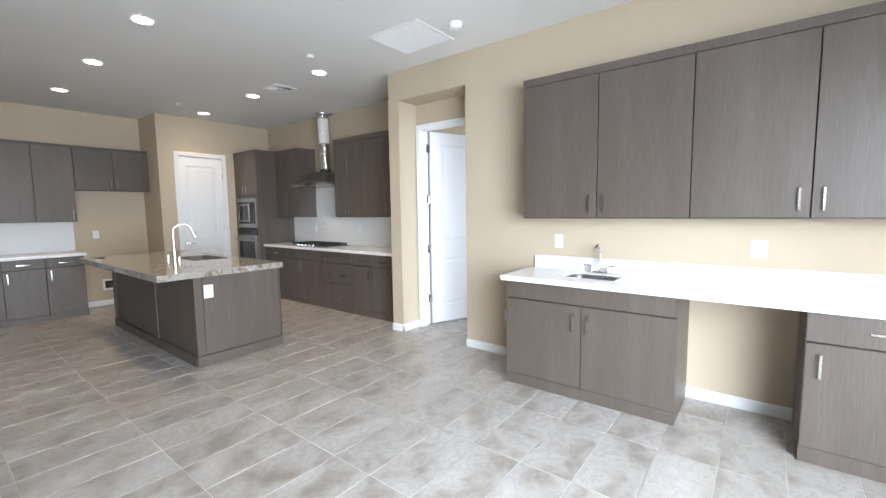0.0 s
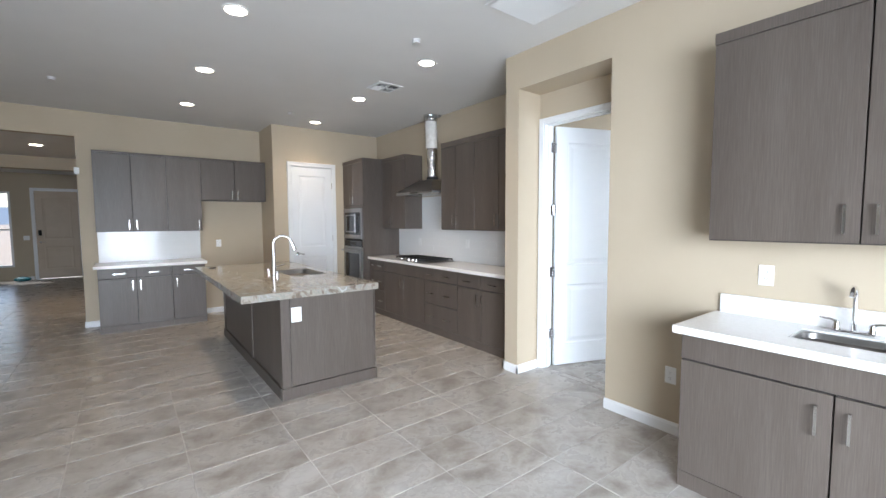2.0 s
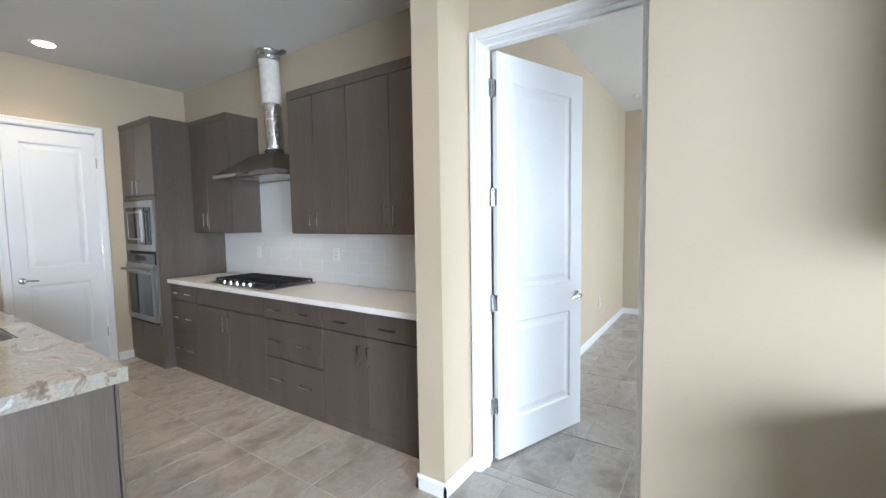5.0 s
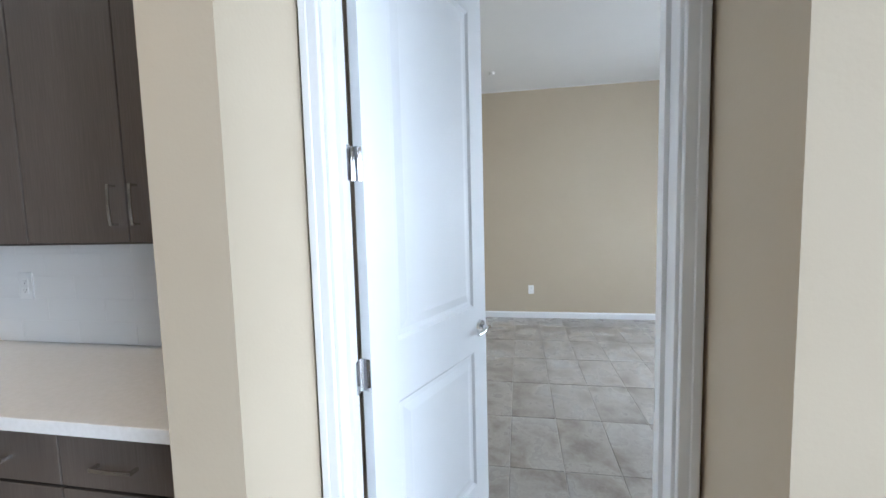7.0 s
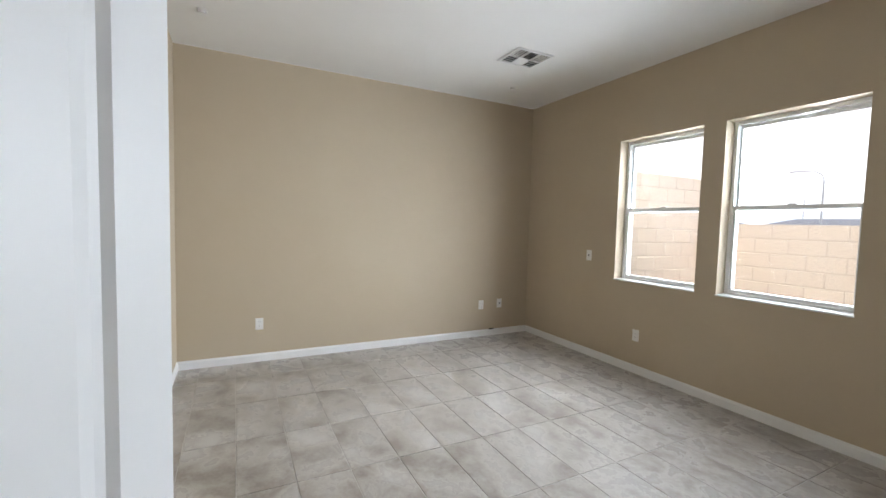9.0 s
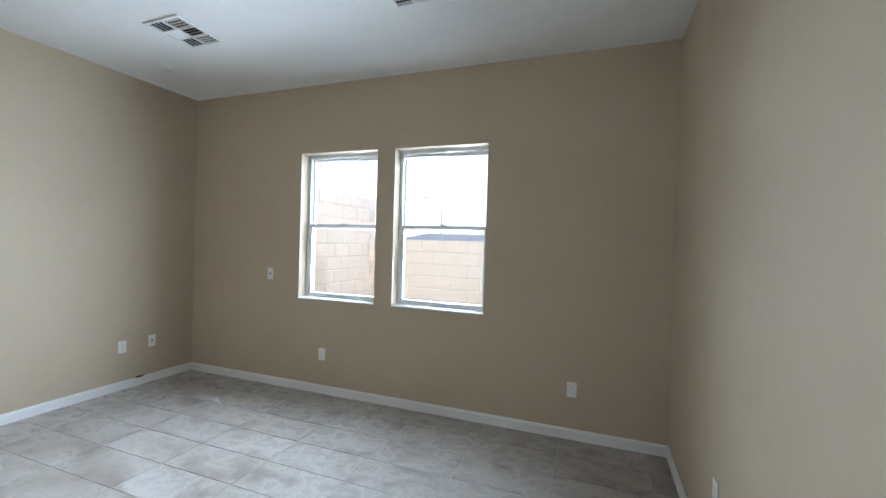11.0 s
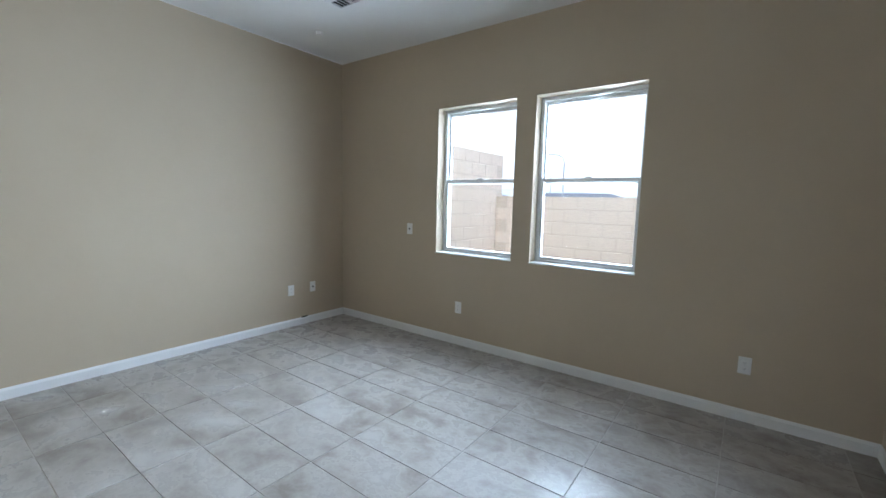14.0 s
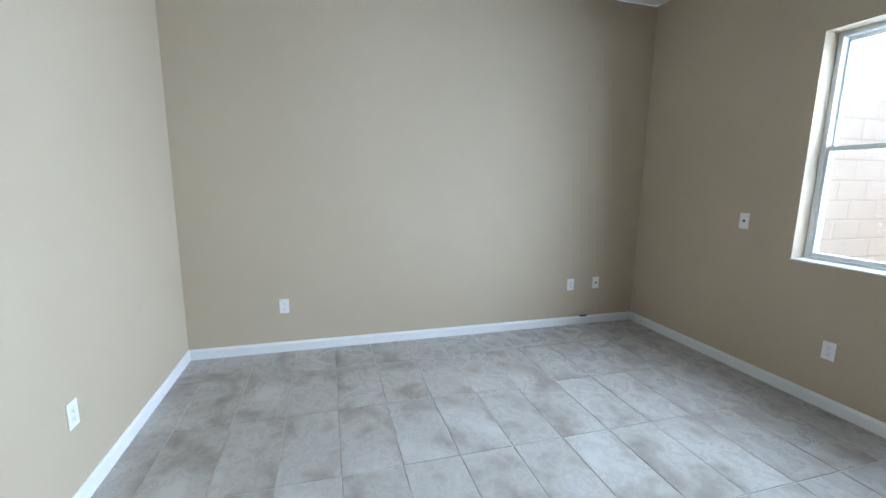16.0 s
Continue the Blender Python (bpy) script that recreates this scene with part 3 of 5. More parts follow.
def oven_tower():
    d = 0.685
    t = thing("oven_tower", COOK.at((TW0 + TW1) / 2, d / 2, 0), "tall grey-brown laminate cabinet holding microwave and oven", "cabinet", g)
    part("body", boxes(COOK.dims(TW0, TW1, 0.002, d - 0.02, 0, 2.52)), cabinet_wood, t)
    # thin dark sheet paints the shade around the tower's fronts
    part("face_shadow", boxes(COOK.dims(TW0 + 0.003, TW1 - 0.003, d - 0.02, d - 0.0195, 0.1, 2.51)), gap_shade, t, "thin black sheet painting the shade behind the fronts")
    part("top_trim", boxes(COOK.dims(TW0, TW1, d - 0.0195, d + 0.004, 2.46, 2.52), bevel=0.001), cabinet_wood, t)
    mid = (TW0 + TW1) / 2
    front(COOK, t, "door", mid, TW1, d, 1.76, 2.46, [(mid + 0.05, 1.85, UP)])
    front(COOK, t, "door", TW0, mid, d, 1.76, 2.46, [(mid - 0.05, 1.85, UP)])
    for z0, z1 in ((1.715, 1.757), (0.09, 0.44)):
        front(COOK, t, "filler" if z0 > 1 else "drawer_front", TW0, TW1, d, z0, z1)
    for a, b in ((TW0, TW0 + 0.05), (TW1 - 0.05, TW1)):
        part("stile", boxes(COOK.dims(a + 0.002, b, d - 0.0195, d, 0.443, 1.713)), cabinet_wood, t)
    part("toe_kick", boxes(COOK.dims(TW0, TW1, d - 0.0195, d - 0.006, 0, 0.088)), cabinet_wood, t)
    a, b = TW0 + 0.05, TW1 - 0.05
    m = thing("microwave", COOK.at(mid, d, 1.20), "built-in stainless microwave with a black glass door", "microwave")
    part("trim_frame", boxes(COOK.dims(a, b, d - 0.019, d + 0.012, 1.195, 1.262), COOK.dims(a, b, d - 0.019, d + 0.012, 1.645, 1.71), COOK.dims(a, a + 0.045, d - 0.019, d + 0.012, 1.262, 1.645), COOK.dims(b - 0.045, b, d - 0.019, d + 0.012, 1.262, 1.645), bevel=0.002), stainless, m)
    door = part("door", boxes(COOK.dims(a + 0.165, b - 0.047, d - 0.019, d + 0.022, 1.264, 1.643), bevel=0.003), black_glass, m, "black glass microwave door")
    w0, w1 = a + 0.20, b - 0.085
    part("window_rim", boxes(COOK.dims(w0, w1, d + 0.0222, d + 0.025, 1.305, 1.322), COOK.dims(w0, w1, d + 0.0222, d + 0.025, 1.585, 1.602), COOK.dims(w0, w0 + 0.017, d + 0.0222, d + 0.025, 1.322, 1.585), COOK.dims(w1 - 0.017, w1, d + 0.0222, d + 0.025, 1.322, 1.585)), stainless, door, "thin stainless window rim")
    panel = part("control_panel", boxes(COOK.dims(a + 0.047, a + 0.163, d - 0.019, d + 0.018, 1.264, 1.643), bevel=0.002), black_glass, m, "black control panel")
    part("display", boxes(COOK.dims(a + 0.065, a + 0.145, d + 0.0182, d + 0.0195, 1.58, 1.615)), slot_dark, panel)
    part("handle", sweep(bmesh.new(), [COOK.at(a + 0.178, d + 0.05, 1.29), COOK.at(a + 0.178, d + 0.05, 1.62)], 0.008), stainless, door, "slim stainless handle", True)
    o = thing("wall_oven", COOK.at(mid, d, 0.45), "built-in stainless wall oven with a long bar handle", "oven")
    part("control_panel", boxes(COOK.dims(a, b, d - 0.019, d + 0.012, 1.058, 1.165), bevel=0.003), black_glass, o, "black glass control panel")
    part("panel_trim", boxes(COOK.dims(a, b, d + 0.0125, d + 0.016, 1.058, 1.068)), stainless, o)
    part("display", boxes(COOK.dims(mid - 0.12, mid + 0.12, d + 0.0125, d + 0.014, 1.09, 1.145)), slot_dark, o, "dark display")
    part("door", boxes(COOK.dims(a, b, d - 0.019, d + 0.03, 0.47, 1.052), bevel=0.004), stainless, o)
    part("window", boxes(COOK.dims(a + 0.065, b - 0.065, d + 0.0305, d + 0.032, 0.53, 0.955)), black_glass, o, "black glass oven window")
    bm = bmesh.new()
    sweep(bm, [COOK.at(a + 0.02, d + 0.075, 1.0), COOK.at(b - 0.02, d + 0.075, 1.0)], 0.012)
    for u in (a + 0.06, b - 0.06):
        tube(bm, COOK.at(u, d + 0.03, 1.0), COOK.at(u, d + 0.075, 1.0), 0.009)
    part("handle", bm, stainless, o, round_=True)
    part("vent_strip", boxes(COOK.dims(a, b, d - 0.019, d + 0.008, 0.443, 0.466)), slot_dark, o, "dark vent strip under the door")


oven_tower()


def cooktop():
    u0, u1, v0, v1 = 5.25, 6.20, 0.07, 0.58
    c = thing("gas_cooktop", COOK.at(5.74, 0.32, 0.914), "black gas cooktop with cast iron grates set in the counter", "cooktop")
    part("tray", boxes(COOK.dims(u0, u1, v0, v1 - 0.02, 0.9145, 0.924), bevel=0.003), stainless, c, "stainless tray")
    part("burner_deck", boxes(COOK.dims(u0 + 0.02, u1 - 0.02, v0 + 0.02, v1 - 0.10, 0.9245, 0.928), bevel=0.001), black_iron, c)
    for k in range(3):
        bm = bmesh.new()
        a, b = u0 + 0.02 + k * 0.303, u0 + 0.02 + (k + 1) * 0.303 - 0.006
        for v in (v0 + 0.025, (v0 + v1 - 0.09) / 2, v1 - 0.105):
            box(bm, *COOK.dims(a, b, v - 0.006, v + 0.006, 0.943, 0.957), bevel=0.002)
        for j in range(5):
            u = a + 0.006 + (b - a - 0.012) * j / 4
            box(bm, *COOK.dims(u - 0.005, u + 0.005, v0 + 0.02, v1 - 0.10, 0.945, 0.958), bevel=0.002)
        for u in (a + 0.006, b - 0.006):
            for v in (v0 + 0.027, v1 - 0.107):
                box(bm, *COOK.dims(u - 0.006, u + 0.006, v - 0.006, v + 0.006, 0.928, 0.944))
        part("grate", bm, black_iron, c, "black cast iron grate")
    for u, v in ((5.45, 0.20), (5.45, 0.40), (5.74, 0.29), (6.03, 0.20), (6.03, 0.40)):
        bm = bmesh.new()
        tube(bm, COOK.at(u, v, 0.928), COOK.at(u, v, 0.940), 0.045, 0.04, 20)
        part("burner", bm, black_iron, c, round_=True)
    for k in range(5):
        bm = bmesh.new()
        u = 5.54 + k * 0.10
        tube(bm, COOK.at(u, v1 - 0.055, 0.924), COOK.at(u, v1 - 0.055, 0.95), 0.019, 0.016)
        part("knob", bm, chrome, c, "chrome knob", True)


cooktop()


def range_hood():
    h = thing("range_hood", COOK.at(5.68, 0.2, 1.86), "stainless pyramid range hood under an exposed duct", "range hood")
    u0, u1, v1, z = 5.24, 6.165, 0.47, 1.876
    part("lip", boxes(COOK.dims(u0, u1, 0.004, v1, z, z + 0.035), bevel=0.003), stainless, h)
    bm = bmesh.new()
    lo = [bm.verts.new(COOK.at(u, v, z + 0.035)) for u, v in ((u0, 0.004), (u1, 0.004), (u1, v1), (u0, v1))]
    hi = [bm.verts.new(COOK.at(u, v, z + 0.215)) for u, v in ((5.53, 0.004), (5.83, 0.004), (5.83, 0.26), (5.53, 0.26))]
    for k in range(4):
        bm.faces.new((lo[k], lo[(k + 1) % 4], hi[(k + 1) % 4], hi[k]))
    bm.faces.new(lo)
    bm.faces.new(hi)
    part("canopy", bm, stainless, h)
    for k in range(3):
        a = u0 + 0.03 + k * 0.285
        part("filter", boxes(COOK.dims(a, a + 0.27, 0.06, v1 - 0.06, z - 0.006, z - 0.0005), bevel=0.002), nickel, h, "ribbed metal filter")
    part("button_panel", boxes(COOK.dims(5.58, 5.78, v1 + 0.0005, v1 + 0.004, z + 0.008, z + 0.028)), black_glass, h)
    bm = bmesh.new()
    tube(bm, COOK.at(5.68, 0.14, z + 0.215), COOK.at(5.68, 0.14, z + 0.26), 0.085, n=28)
    part("collar", bm, rubber_dark, h, "black duct collar", True)
    d = thing("exhaust_duct", COOK.at(5.68, 0.14, z + 0.261), "exposed round duct wrapped in white and foil", "duct")
    rnd = random.Random(4)
    for name, za, zb, mat, r, lab in (("foil_sleeve", z + 0.261, 2.55, foil, 0.075, "crinkled shiny foil sleeve"), ("wrapped_pipe", 2.551, 2.94, duct_wrap, 0.088, "white wrapped pipe"), ("foil_cuff", 2.941, CEIL - 0.002, foil, 0.10, "torn foil cuff")):
        bm = bmesh.new()
        rings, n = [], 26
        steps = 14
        for i_ in range(steps + 1):
            zz = za + (zb - za) * i_ / steps
            wob = 0.006 if mat is foil else 0.002
            rings.append([bm.verts.new(COOK.at(5.66 + 0.06 * (zz - z - 0.26) + (r + rnd.uniform(-wob, wob)) * math.cos(2 * math.pi * k / n), 0.14 + (r + rnd.uniform(-wob, wob)) * math.sin(2 * math.pi * k / n), zz)) for k in range(n)])
        for r0, r1 in zip(rings, rings[1:]):
            for k in range(n):
                bm.faces.new((r0[k], r0[(k + 1) % n], r1[(k + 1) % n], r1[k]))
        bm.faces.new(rings[0])
        bm.faces.new(rings[-1])
        part(name, bm, mat, d, lab, True)
    bm = boxes(COOK.dims(5.50, 5.60, 0.10, 0.14, CEIL - 0.06, CEIL - 0.03), bevel=0.004)
    part("strap", bm, stainless, d, "dark metal hanger strap")


range_hood()

# back wall
g = "back wall cabinets"
base_unit(BACK, 0.70, 1.53, 0.62, [("drawer", 0.70, 1.115, 0.735, 0.868, [(0.93, 0.80, FLAT)]), ("drawer", 1.115, 1.53, 0.735, 0.868, [(1.32, 0.80, FLAT)]),
                                  ("door", 0.70, 1.115, 0.09, 0.732, [(1.07, 0.63, UP)]), ("door", 1.115, 1.53, 0.09, 0.732, [(1.16, 0.63, UP)])],
          "grey-brown laminate base cabinet with two doors and drawers", g)
base_unit(BACK, 1.532, 1.95, 0.62, [("drawer", 1.532, 1.95, 0.735, 0.868, [(1.74, 0.80, FLAT)]), ("door", 1.532, 1.95, 0.09, 0.732, [(1.585, 0.63, UP)])],
          "narrow grey-brown laminate base cabinet with one door", g)
worktop("back_counter", BACK, 0.66, 1.975, 0.65, [], quartz, "white quartz countertop on the back wall")
wall_unit(BACK, 0.70, 1.53, 0.33, 1.362, 2.478, [(0.70, 1.115, [(1.07, 1.46, UP)]), (1.115, 1.53, [(1.16, 1.46, UP)])], "grey-brown laminate wall cabinet with two doors", g, 0.03)
wall_unit(BACK, 1.532, 1.975, 0.33, 1.362, 2.478, [(1.532, 1.975, [(1.93, 1.46, UP)])], "grey-brown laminate wall cabinet with one door", g, 0.03)
wall_unit(BACK, 1.977, RX - 0.004, 0.33, 1.83, 2.478, [(1.977, 2.45, [(2.41, 1.92, UP)]), (2.45, RX - 0.004, [(2.49, 1.92, UP)])], "short grey-brown laminate cabinet over the fridge space", g, 0.03)

# island
IX0, IX1, IY0, IY1 = 2.005, 2.872, 4.155, 6.70


def island():
    b = thing("kitchen_island", ((IX0 + IX1) / 2, (IY0 + IY1) / 2, 0), "grey-brown laminate kitchen island with framed panels", "kitchen island")
    part("body", boxes((IX0 + 0.016, IX1 - 0.016, IY0 + 0.016, IY1 - 0.016, 0, 0.858)), cabinet_wood, b)
    part("base_rail", boxes((IX0 - 0.006, IX1 + 0.006, IY0 - 0.012, IY0 + 0.0155, 0, 0.10), bevel=0.002), cabinet_wood, b)
    part("base_rail", boxes((IX0 - 0.010, IX0 + 0.0155, IY0 + 0.016, IY1, 0, 0.10), bevel=0.002), cabinet_wood, b)
    for d in ((IX0, IX0 + 0.075, IY0, IY0 + 0.0155, 0.1005, 0.858), (IX1 - 0.012, IX1, IY0, IY0 + 0.0155, 0.1005, 0.858)):
        part("stile", boxes(d, bevel=0.0015), cabinet_wood, b)
    for y0, y1 in ((IY0 + 0.016, IY0 + 0.085), (5.17, 5.245), (IY1 - 0.075, IY1)):
        part("stile", boxes((IX0, IX0 + 0.0155, y0, y1, 0.1005, 0.858), bevel=0.0015), cabinet_wood, b)
    for y0, y1 in ((4.25, 5.16), (5.255, 6.61)):
        part("panel", boxes((IX0 + 0.007, IX0 + 0.0155, y0, y1, 0.11, 0.85)), cabinet_wood, b)
    part("panel", boxes((IX0 + 0.080, IX1 - 0.0165, IY0 + 0.004, IY0 + 0.0155, 0.107, 0.856)), cabinet_wood, b)
    for k in range(3):
        y0 = IY0 + 0.05 + k * 0.82
        part("door", boxes((IX1 - 0.0155, IX1 + 0.003, y0, y0 + 0.815, 0.1005, 0.85), bevel=0.001), cabinet_wood, b)
    return b


island()
ITOP = Run("x", 2.895)
SI = (5.08, 5.78, 0.12, 0.50)
worktop("island_countertop", ITOP, 4.118, 6.80, 2.895 - 1.705, [SI], granite, "polished brown and grey veined granite island top", 0.860, 0.918)
sink(ITOP, *SI, 0.918, 0.23, "stainless steel undermount kitchen sink in the island")


def island_faucet():
    x, y = 2.30, 5.40
    f = thing("kitchen_faucet", (x, y, 0.918), "chrome gooseneck pull-down kitchen faucet", "faucet")
    bm = bmesh.new()
    tube(bm, (x, y, 0.918), (x, y, 0.93), 0.030, 0.027, 20)
    tube(bm, (x, y, 0.93), (x, y, 1.05), 0.021, 0.018, 20)
    part("body", bm, chrome, f, round_=True)
    pts = [(x, y, 1.05), (x, y, 1.24)] + [(x + 0.095 - 0.095 * math.cos(a), y - 0.02 * (1 - math.cos(a)), 1.24 + 0.095 * math.sin(a)) for a in (radians(d) for d in range(15, 166, 15))]
    part("neck", sweep(bmesh.new(), pts, 0.0125), chrome, f, round_=True)
    end = Vector(pts[-1])
    part("spray_head", sweep(bmesh.new(), [end, end + Vector((0.012, -0.002, -0.03)), end + Vector((0.03, -0.004, -0.09))], [0.0135, 0.017, 0.019]), chrome, f, round_=True)
    part("lever", sweep(bmesh.new(), [(x + 0.015, y - 0.01, 1.0), (x + 0.05, y - 0.035, 1.01), (x + 0.10, y - 0.06, 1.03)], [0.009, 0.007, 0.006]), chrome, f, round_=True)
    for dy in (-0.16, 0.17):
        bm = bmesh.new()
        tube(bm, (x - 0.01, y + dy, 0.918), (x - 0.01, y + dy, 0.965), 0.017, 0.017)
        s_ = thing("air_gap_cap" if dy < 0 else "soap_dispenser", (x - 0.01, y + dy, 0.918), "small chrome cap on the island top beside the faucet", "faucet cap")
        part("cap", bm, chrome, s_, round_=True)


island_faucet()
solid("phone", boxes((1.83, 1.90, 6.50, 6.66, 0.9185, 0.928), bevel=0.004, seg=2), black_glass, "black flat gadget lying on the island top", "phone", kind="thing", base=(1.86, 6.58, 0.9185))

# ---- doors ----


def panel_door(name, base, width, height, turn, label, hinge_side, panels, handle_u, handle_h=0.95, with_handle=True, hinges=(), thick=0.035):
    """A moulded two-panel door; local u along its width from the hinge, v across, z up."""
    d = thing(name, base, label, "door", kind="structure")
    d.rotation_euler = (0, 0, radians(turn))
    BASE[d.name] = Vector((0, 0, 0))
    bm = bmesh.new()
    h2 = thick / 2
    p0, p1 = panels[0][0], panels[0][1]
    zs = sorted((p[2], p[3]) for p in panels)
    box(bm, 0, p0, -h2, h2, 0.008, height)
    box(bm, p1, width, -h2, h2, 0.008, height)
    edges = [0.008] + [z for pr in zs for z in pr] + [height]
    for a, b in zip(edges[::2], edges[1::2]):
        box(bm, p0, p1, -h2, h2, a, b)
    bmesh.ops.remove_doubles(bm, verts=bm.verts, dist=0.0005)
    leaf = part("leaf", bm, door_paint, d)
    for a, b, z0, z1 in panels:
        bm = bmesh.new()
        for sgn in (-1, 1):
            rings = []
            for inset, depth in ((0.0, h2), (0.012, h2 - 0.009), (0.030, h2 - 0.009), (0.062, h2 - 0.002)):
                rings.append([bm.verts.new((u, sgn * depth, z)) for u, z in ((a + inset, z0 + inset), (b - inset, z0 + inset), (b - inset, z1 - inset), (a + inset, z1 - inset))])
            for r0, r1 in zip(rings, rings[1:]):
                for k in range(4):
                    bm.faces.new((r0[k], r0[(k + 1) % 4], r1[(k + 1) % 4], r1[k]))
            bm.faces.new(rings[-1])
        part("panel", bm, door_paint, d)
    if with_handle:
        for sgn in (-1, 1):
            bm = bmesh.new()
            tube(bm, (handle_u, sgn * h2, handle_h), (handle_u, sgn * (h2 + 0.012), handle_h), 0.032, 0.029, 24)
            tube(bm, (handle_u, sgn * (h2 + 0.012), handle_h), (handle_u, sgn * (h2 + 0.048), handle_h), 0.011, 0.012)
            way = -1 if handle_u > width / 2 else 1
            sweep(bm, [(handle_u, sgn * (h2 + 0.045), handle_h), (handle_u + way * 0.03, sgn * (h2 + 0.052), handle_h + 0.004), (handle_u + way * 0.07, sgn * (h2 + 0.050), handle_h - 0.002), (handle_u + way * 0.105, sgn * (h2 + 0.046), handle_h - 0.006)], [0.012, 0.011, 0.009, 0.007])
            part("lever_handle", bm, chrome, d, "polished chrome lever handle", True)
        bm = boxes((width, width + 0.0015, -0.011, 0.011, handle_h - 0.028, handle_h + 0.028))
        part("latch_plate", bm, chrome, d)
    for z in hinges:
        s_ = hinge_side
        bm = bmesh.new()
        box(bm, -0.0018, -0.0002, -h2 + 0.002, h2 - 0.001, z - 0.05, z + 0.05, bevel=0.0006)
        for k in range(5):
            tube(bm, (-0.006, s_ * (h2 + 0.004), z - 0.05 + k * 0.02 + 0.0008), (-0.006, s_ * (h2 + 0.004), z - 0.05 + (k + 1) * 0.02 - 0.0008), 0.0062, n=12)
        for dz in (-0.035, 0.0, 0.035):
            tube(bm, (-0.0018, 0.004 * (1 if dz else -1), z + dz), (-0.0028, 0.004 * (1 if dz else -1), z + dz), 0.0042, n=10)
        part("hinge", bm, chrome, d, "polished steel hinge", True)
    return d


def casing(name, axis, face, side, a0, a1, z1, w=0.062, d=0.017, label="white moulded door casing"):
    """A stepped casing around an opening, mitred by butting the head between the legs."""
    t = solid(name, bmesh.new(), trim_paint, label, "trim")
    BASE[t.name] = Vector((0, 0, 0))

    def piece(pa, pb, z0, z2, upright):
        bm = bmesh.new()
        f0, f1 = sorted((face, face + side * d))
        g0, g1 = sorted((face + side * d, face + side * (d + 0.006)))
        dims = (lambda c0, c1, p, q, za, zb: (c0, c1, p, q, za, zb)) if axis == "x" else (lambda c0, c1, p, q, za, zb: (p, q, c0, c1, za, zb))
        box(bm, *dims(f0, f1, pa, pb, z0, z2), bevel=0.002)
        if upright:
            outer = (pa + 0.003, pa + 0.024) if abs(pb - a0) < 1e-6 else (pb - 0.024, pb - 0.003)
            box(bm, *dims(g0, g1, *outer, z0, z2), bevel=0.0025)
        else:
            box(bm, *dims(g0, g1, pa, pb, z2 - 0.024, z2 - 0.003), bevel=0.0025)
        part("casing_leg" if upright else "casing_head", bm, trim_paint, t)
    piece(a0 - w, a0, 0, z1 + w, True)
    piece(a1, a1 + w, 0, z1 + w, True)
    piece(a0, a1, z1, z1 + w, False)
    return t


def jamb(name, axis, p0, p1, a0, a1, z1, stop_at, t=0.018):
    o = solid(name, bmesh.new(), trim_paint, "white painted door jamb with a stop", "trim")
    BASE[o.name] = Vector((0, 0, 0))
    dims = (lambda c0, c1, p, q, za, zb: (c0, c1, p, q, za, zb)) if axis == "x" else (lambda c0, c1, p, q, za, zb: (p, q, c0, c1, za, zb))
    for a, b in ((a0, a0 + t), (a1 - t, a1)):
        part("jamb_leg", boxes(dims(p0, p1, a, b, 0, z1 - t), bevel=0.001), trim_paint, o)
    part("jamb_head", boxes(dims(p0, p1, a0, a1, z1 - t, z1 - 0.0005), bevel=0.001), trim_paint, o)
    for a, b in ((a0 + t, a0 + t + 0.011), (a1 - t - 0.011, a1 - t)):
        part("stop", boxes(dims(stop_at - 0.017, stop_at + 0.017, a, b, 0, z1 - t - 0.011)), trim_paint, o)
    part("stop", boxes(dims(stop_at - 0.017, stop_at + 0.017, a0 + t, a1 - t, z1 - t - 0.011, z1 - t)), trim_paint, o)
    return o


# bedroom door, standing open into the bedroom
casing("door_casing", "x", DX0, -1, DY0 + 0.01, DY1 - 0.01, DZ - 0.01, 0.048)
casing("door_casing", "x", DX1, 1, DY0 + 0.01, DY1 - 0.01, DZ - 0.01, 0.048)
dj = jamb("door_jamb", "x", DX0, DX1, DY0, DY1, DZ, DX1 - 0.06)
for z in (0.339, 0.969, 1.594, 2.214):
    part("hinge_leaf", boxes((DX1 - 0.036, DX1 + 0.004, DY1 - 0.0205, DY1 - 0.0182, z - 0.05, z + 0.05), bevel=0.0006), chrome, dj, "polished steel hinge leaf")
DW = 0.791
panel_door("door_1", (DX1 + 0.015, 3.305, 0.004), DW, 2.41, -20.7, "white two-panel interior door standing open", 1, [(0.13, DW - 0.12, 0.225, 0.835), (0.13, DW - 0.12, 1.035, 2.26)], DW - 0.062, 0.935, hinges=(0.335, 0.965, 1.59, 2.21))
# strike plate in the latch jamb
solid("strike_plate", boxes((DX1 - 0.036, DX1 - 0.006, DY0 + 0.0182, DY0 + 0.0195, 0.915, 0.985)), chrome, "chrome strike plate in the door jamb", "strike plate", kind="thing", base=(DX1 - 0.02, DY0 + 0.018, 0.95))

# pantry door, shut
casing("door_casing", "y", PY, -1, PDX0 + 0.01, PDX1 - 0.01, PDZ - 0.01)
jamb("door_jamb", "y", PY, PY + T, PDX0, PDX1, PDZ, PY + 0.06)
PW = PDX1 - PDX0 - 0.042
panel_door("door_2", (PDX1 - 0.021, PY + 0.022, 0.004), PW, 2.39, 180, "white two-panel pantry door, shut", 1, [(0.11, PW - 0.11, 0.24, 0.90), (0.11, PW - 0.11, 1.06, 2.25)], PW - 0.065, 0.95, hinges=(0.335, 1.2, 2.1))

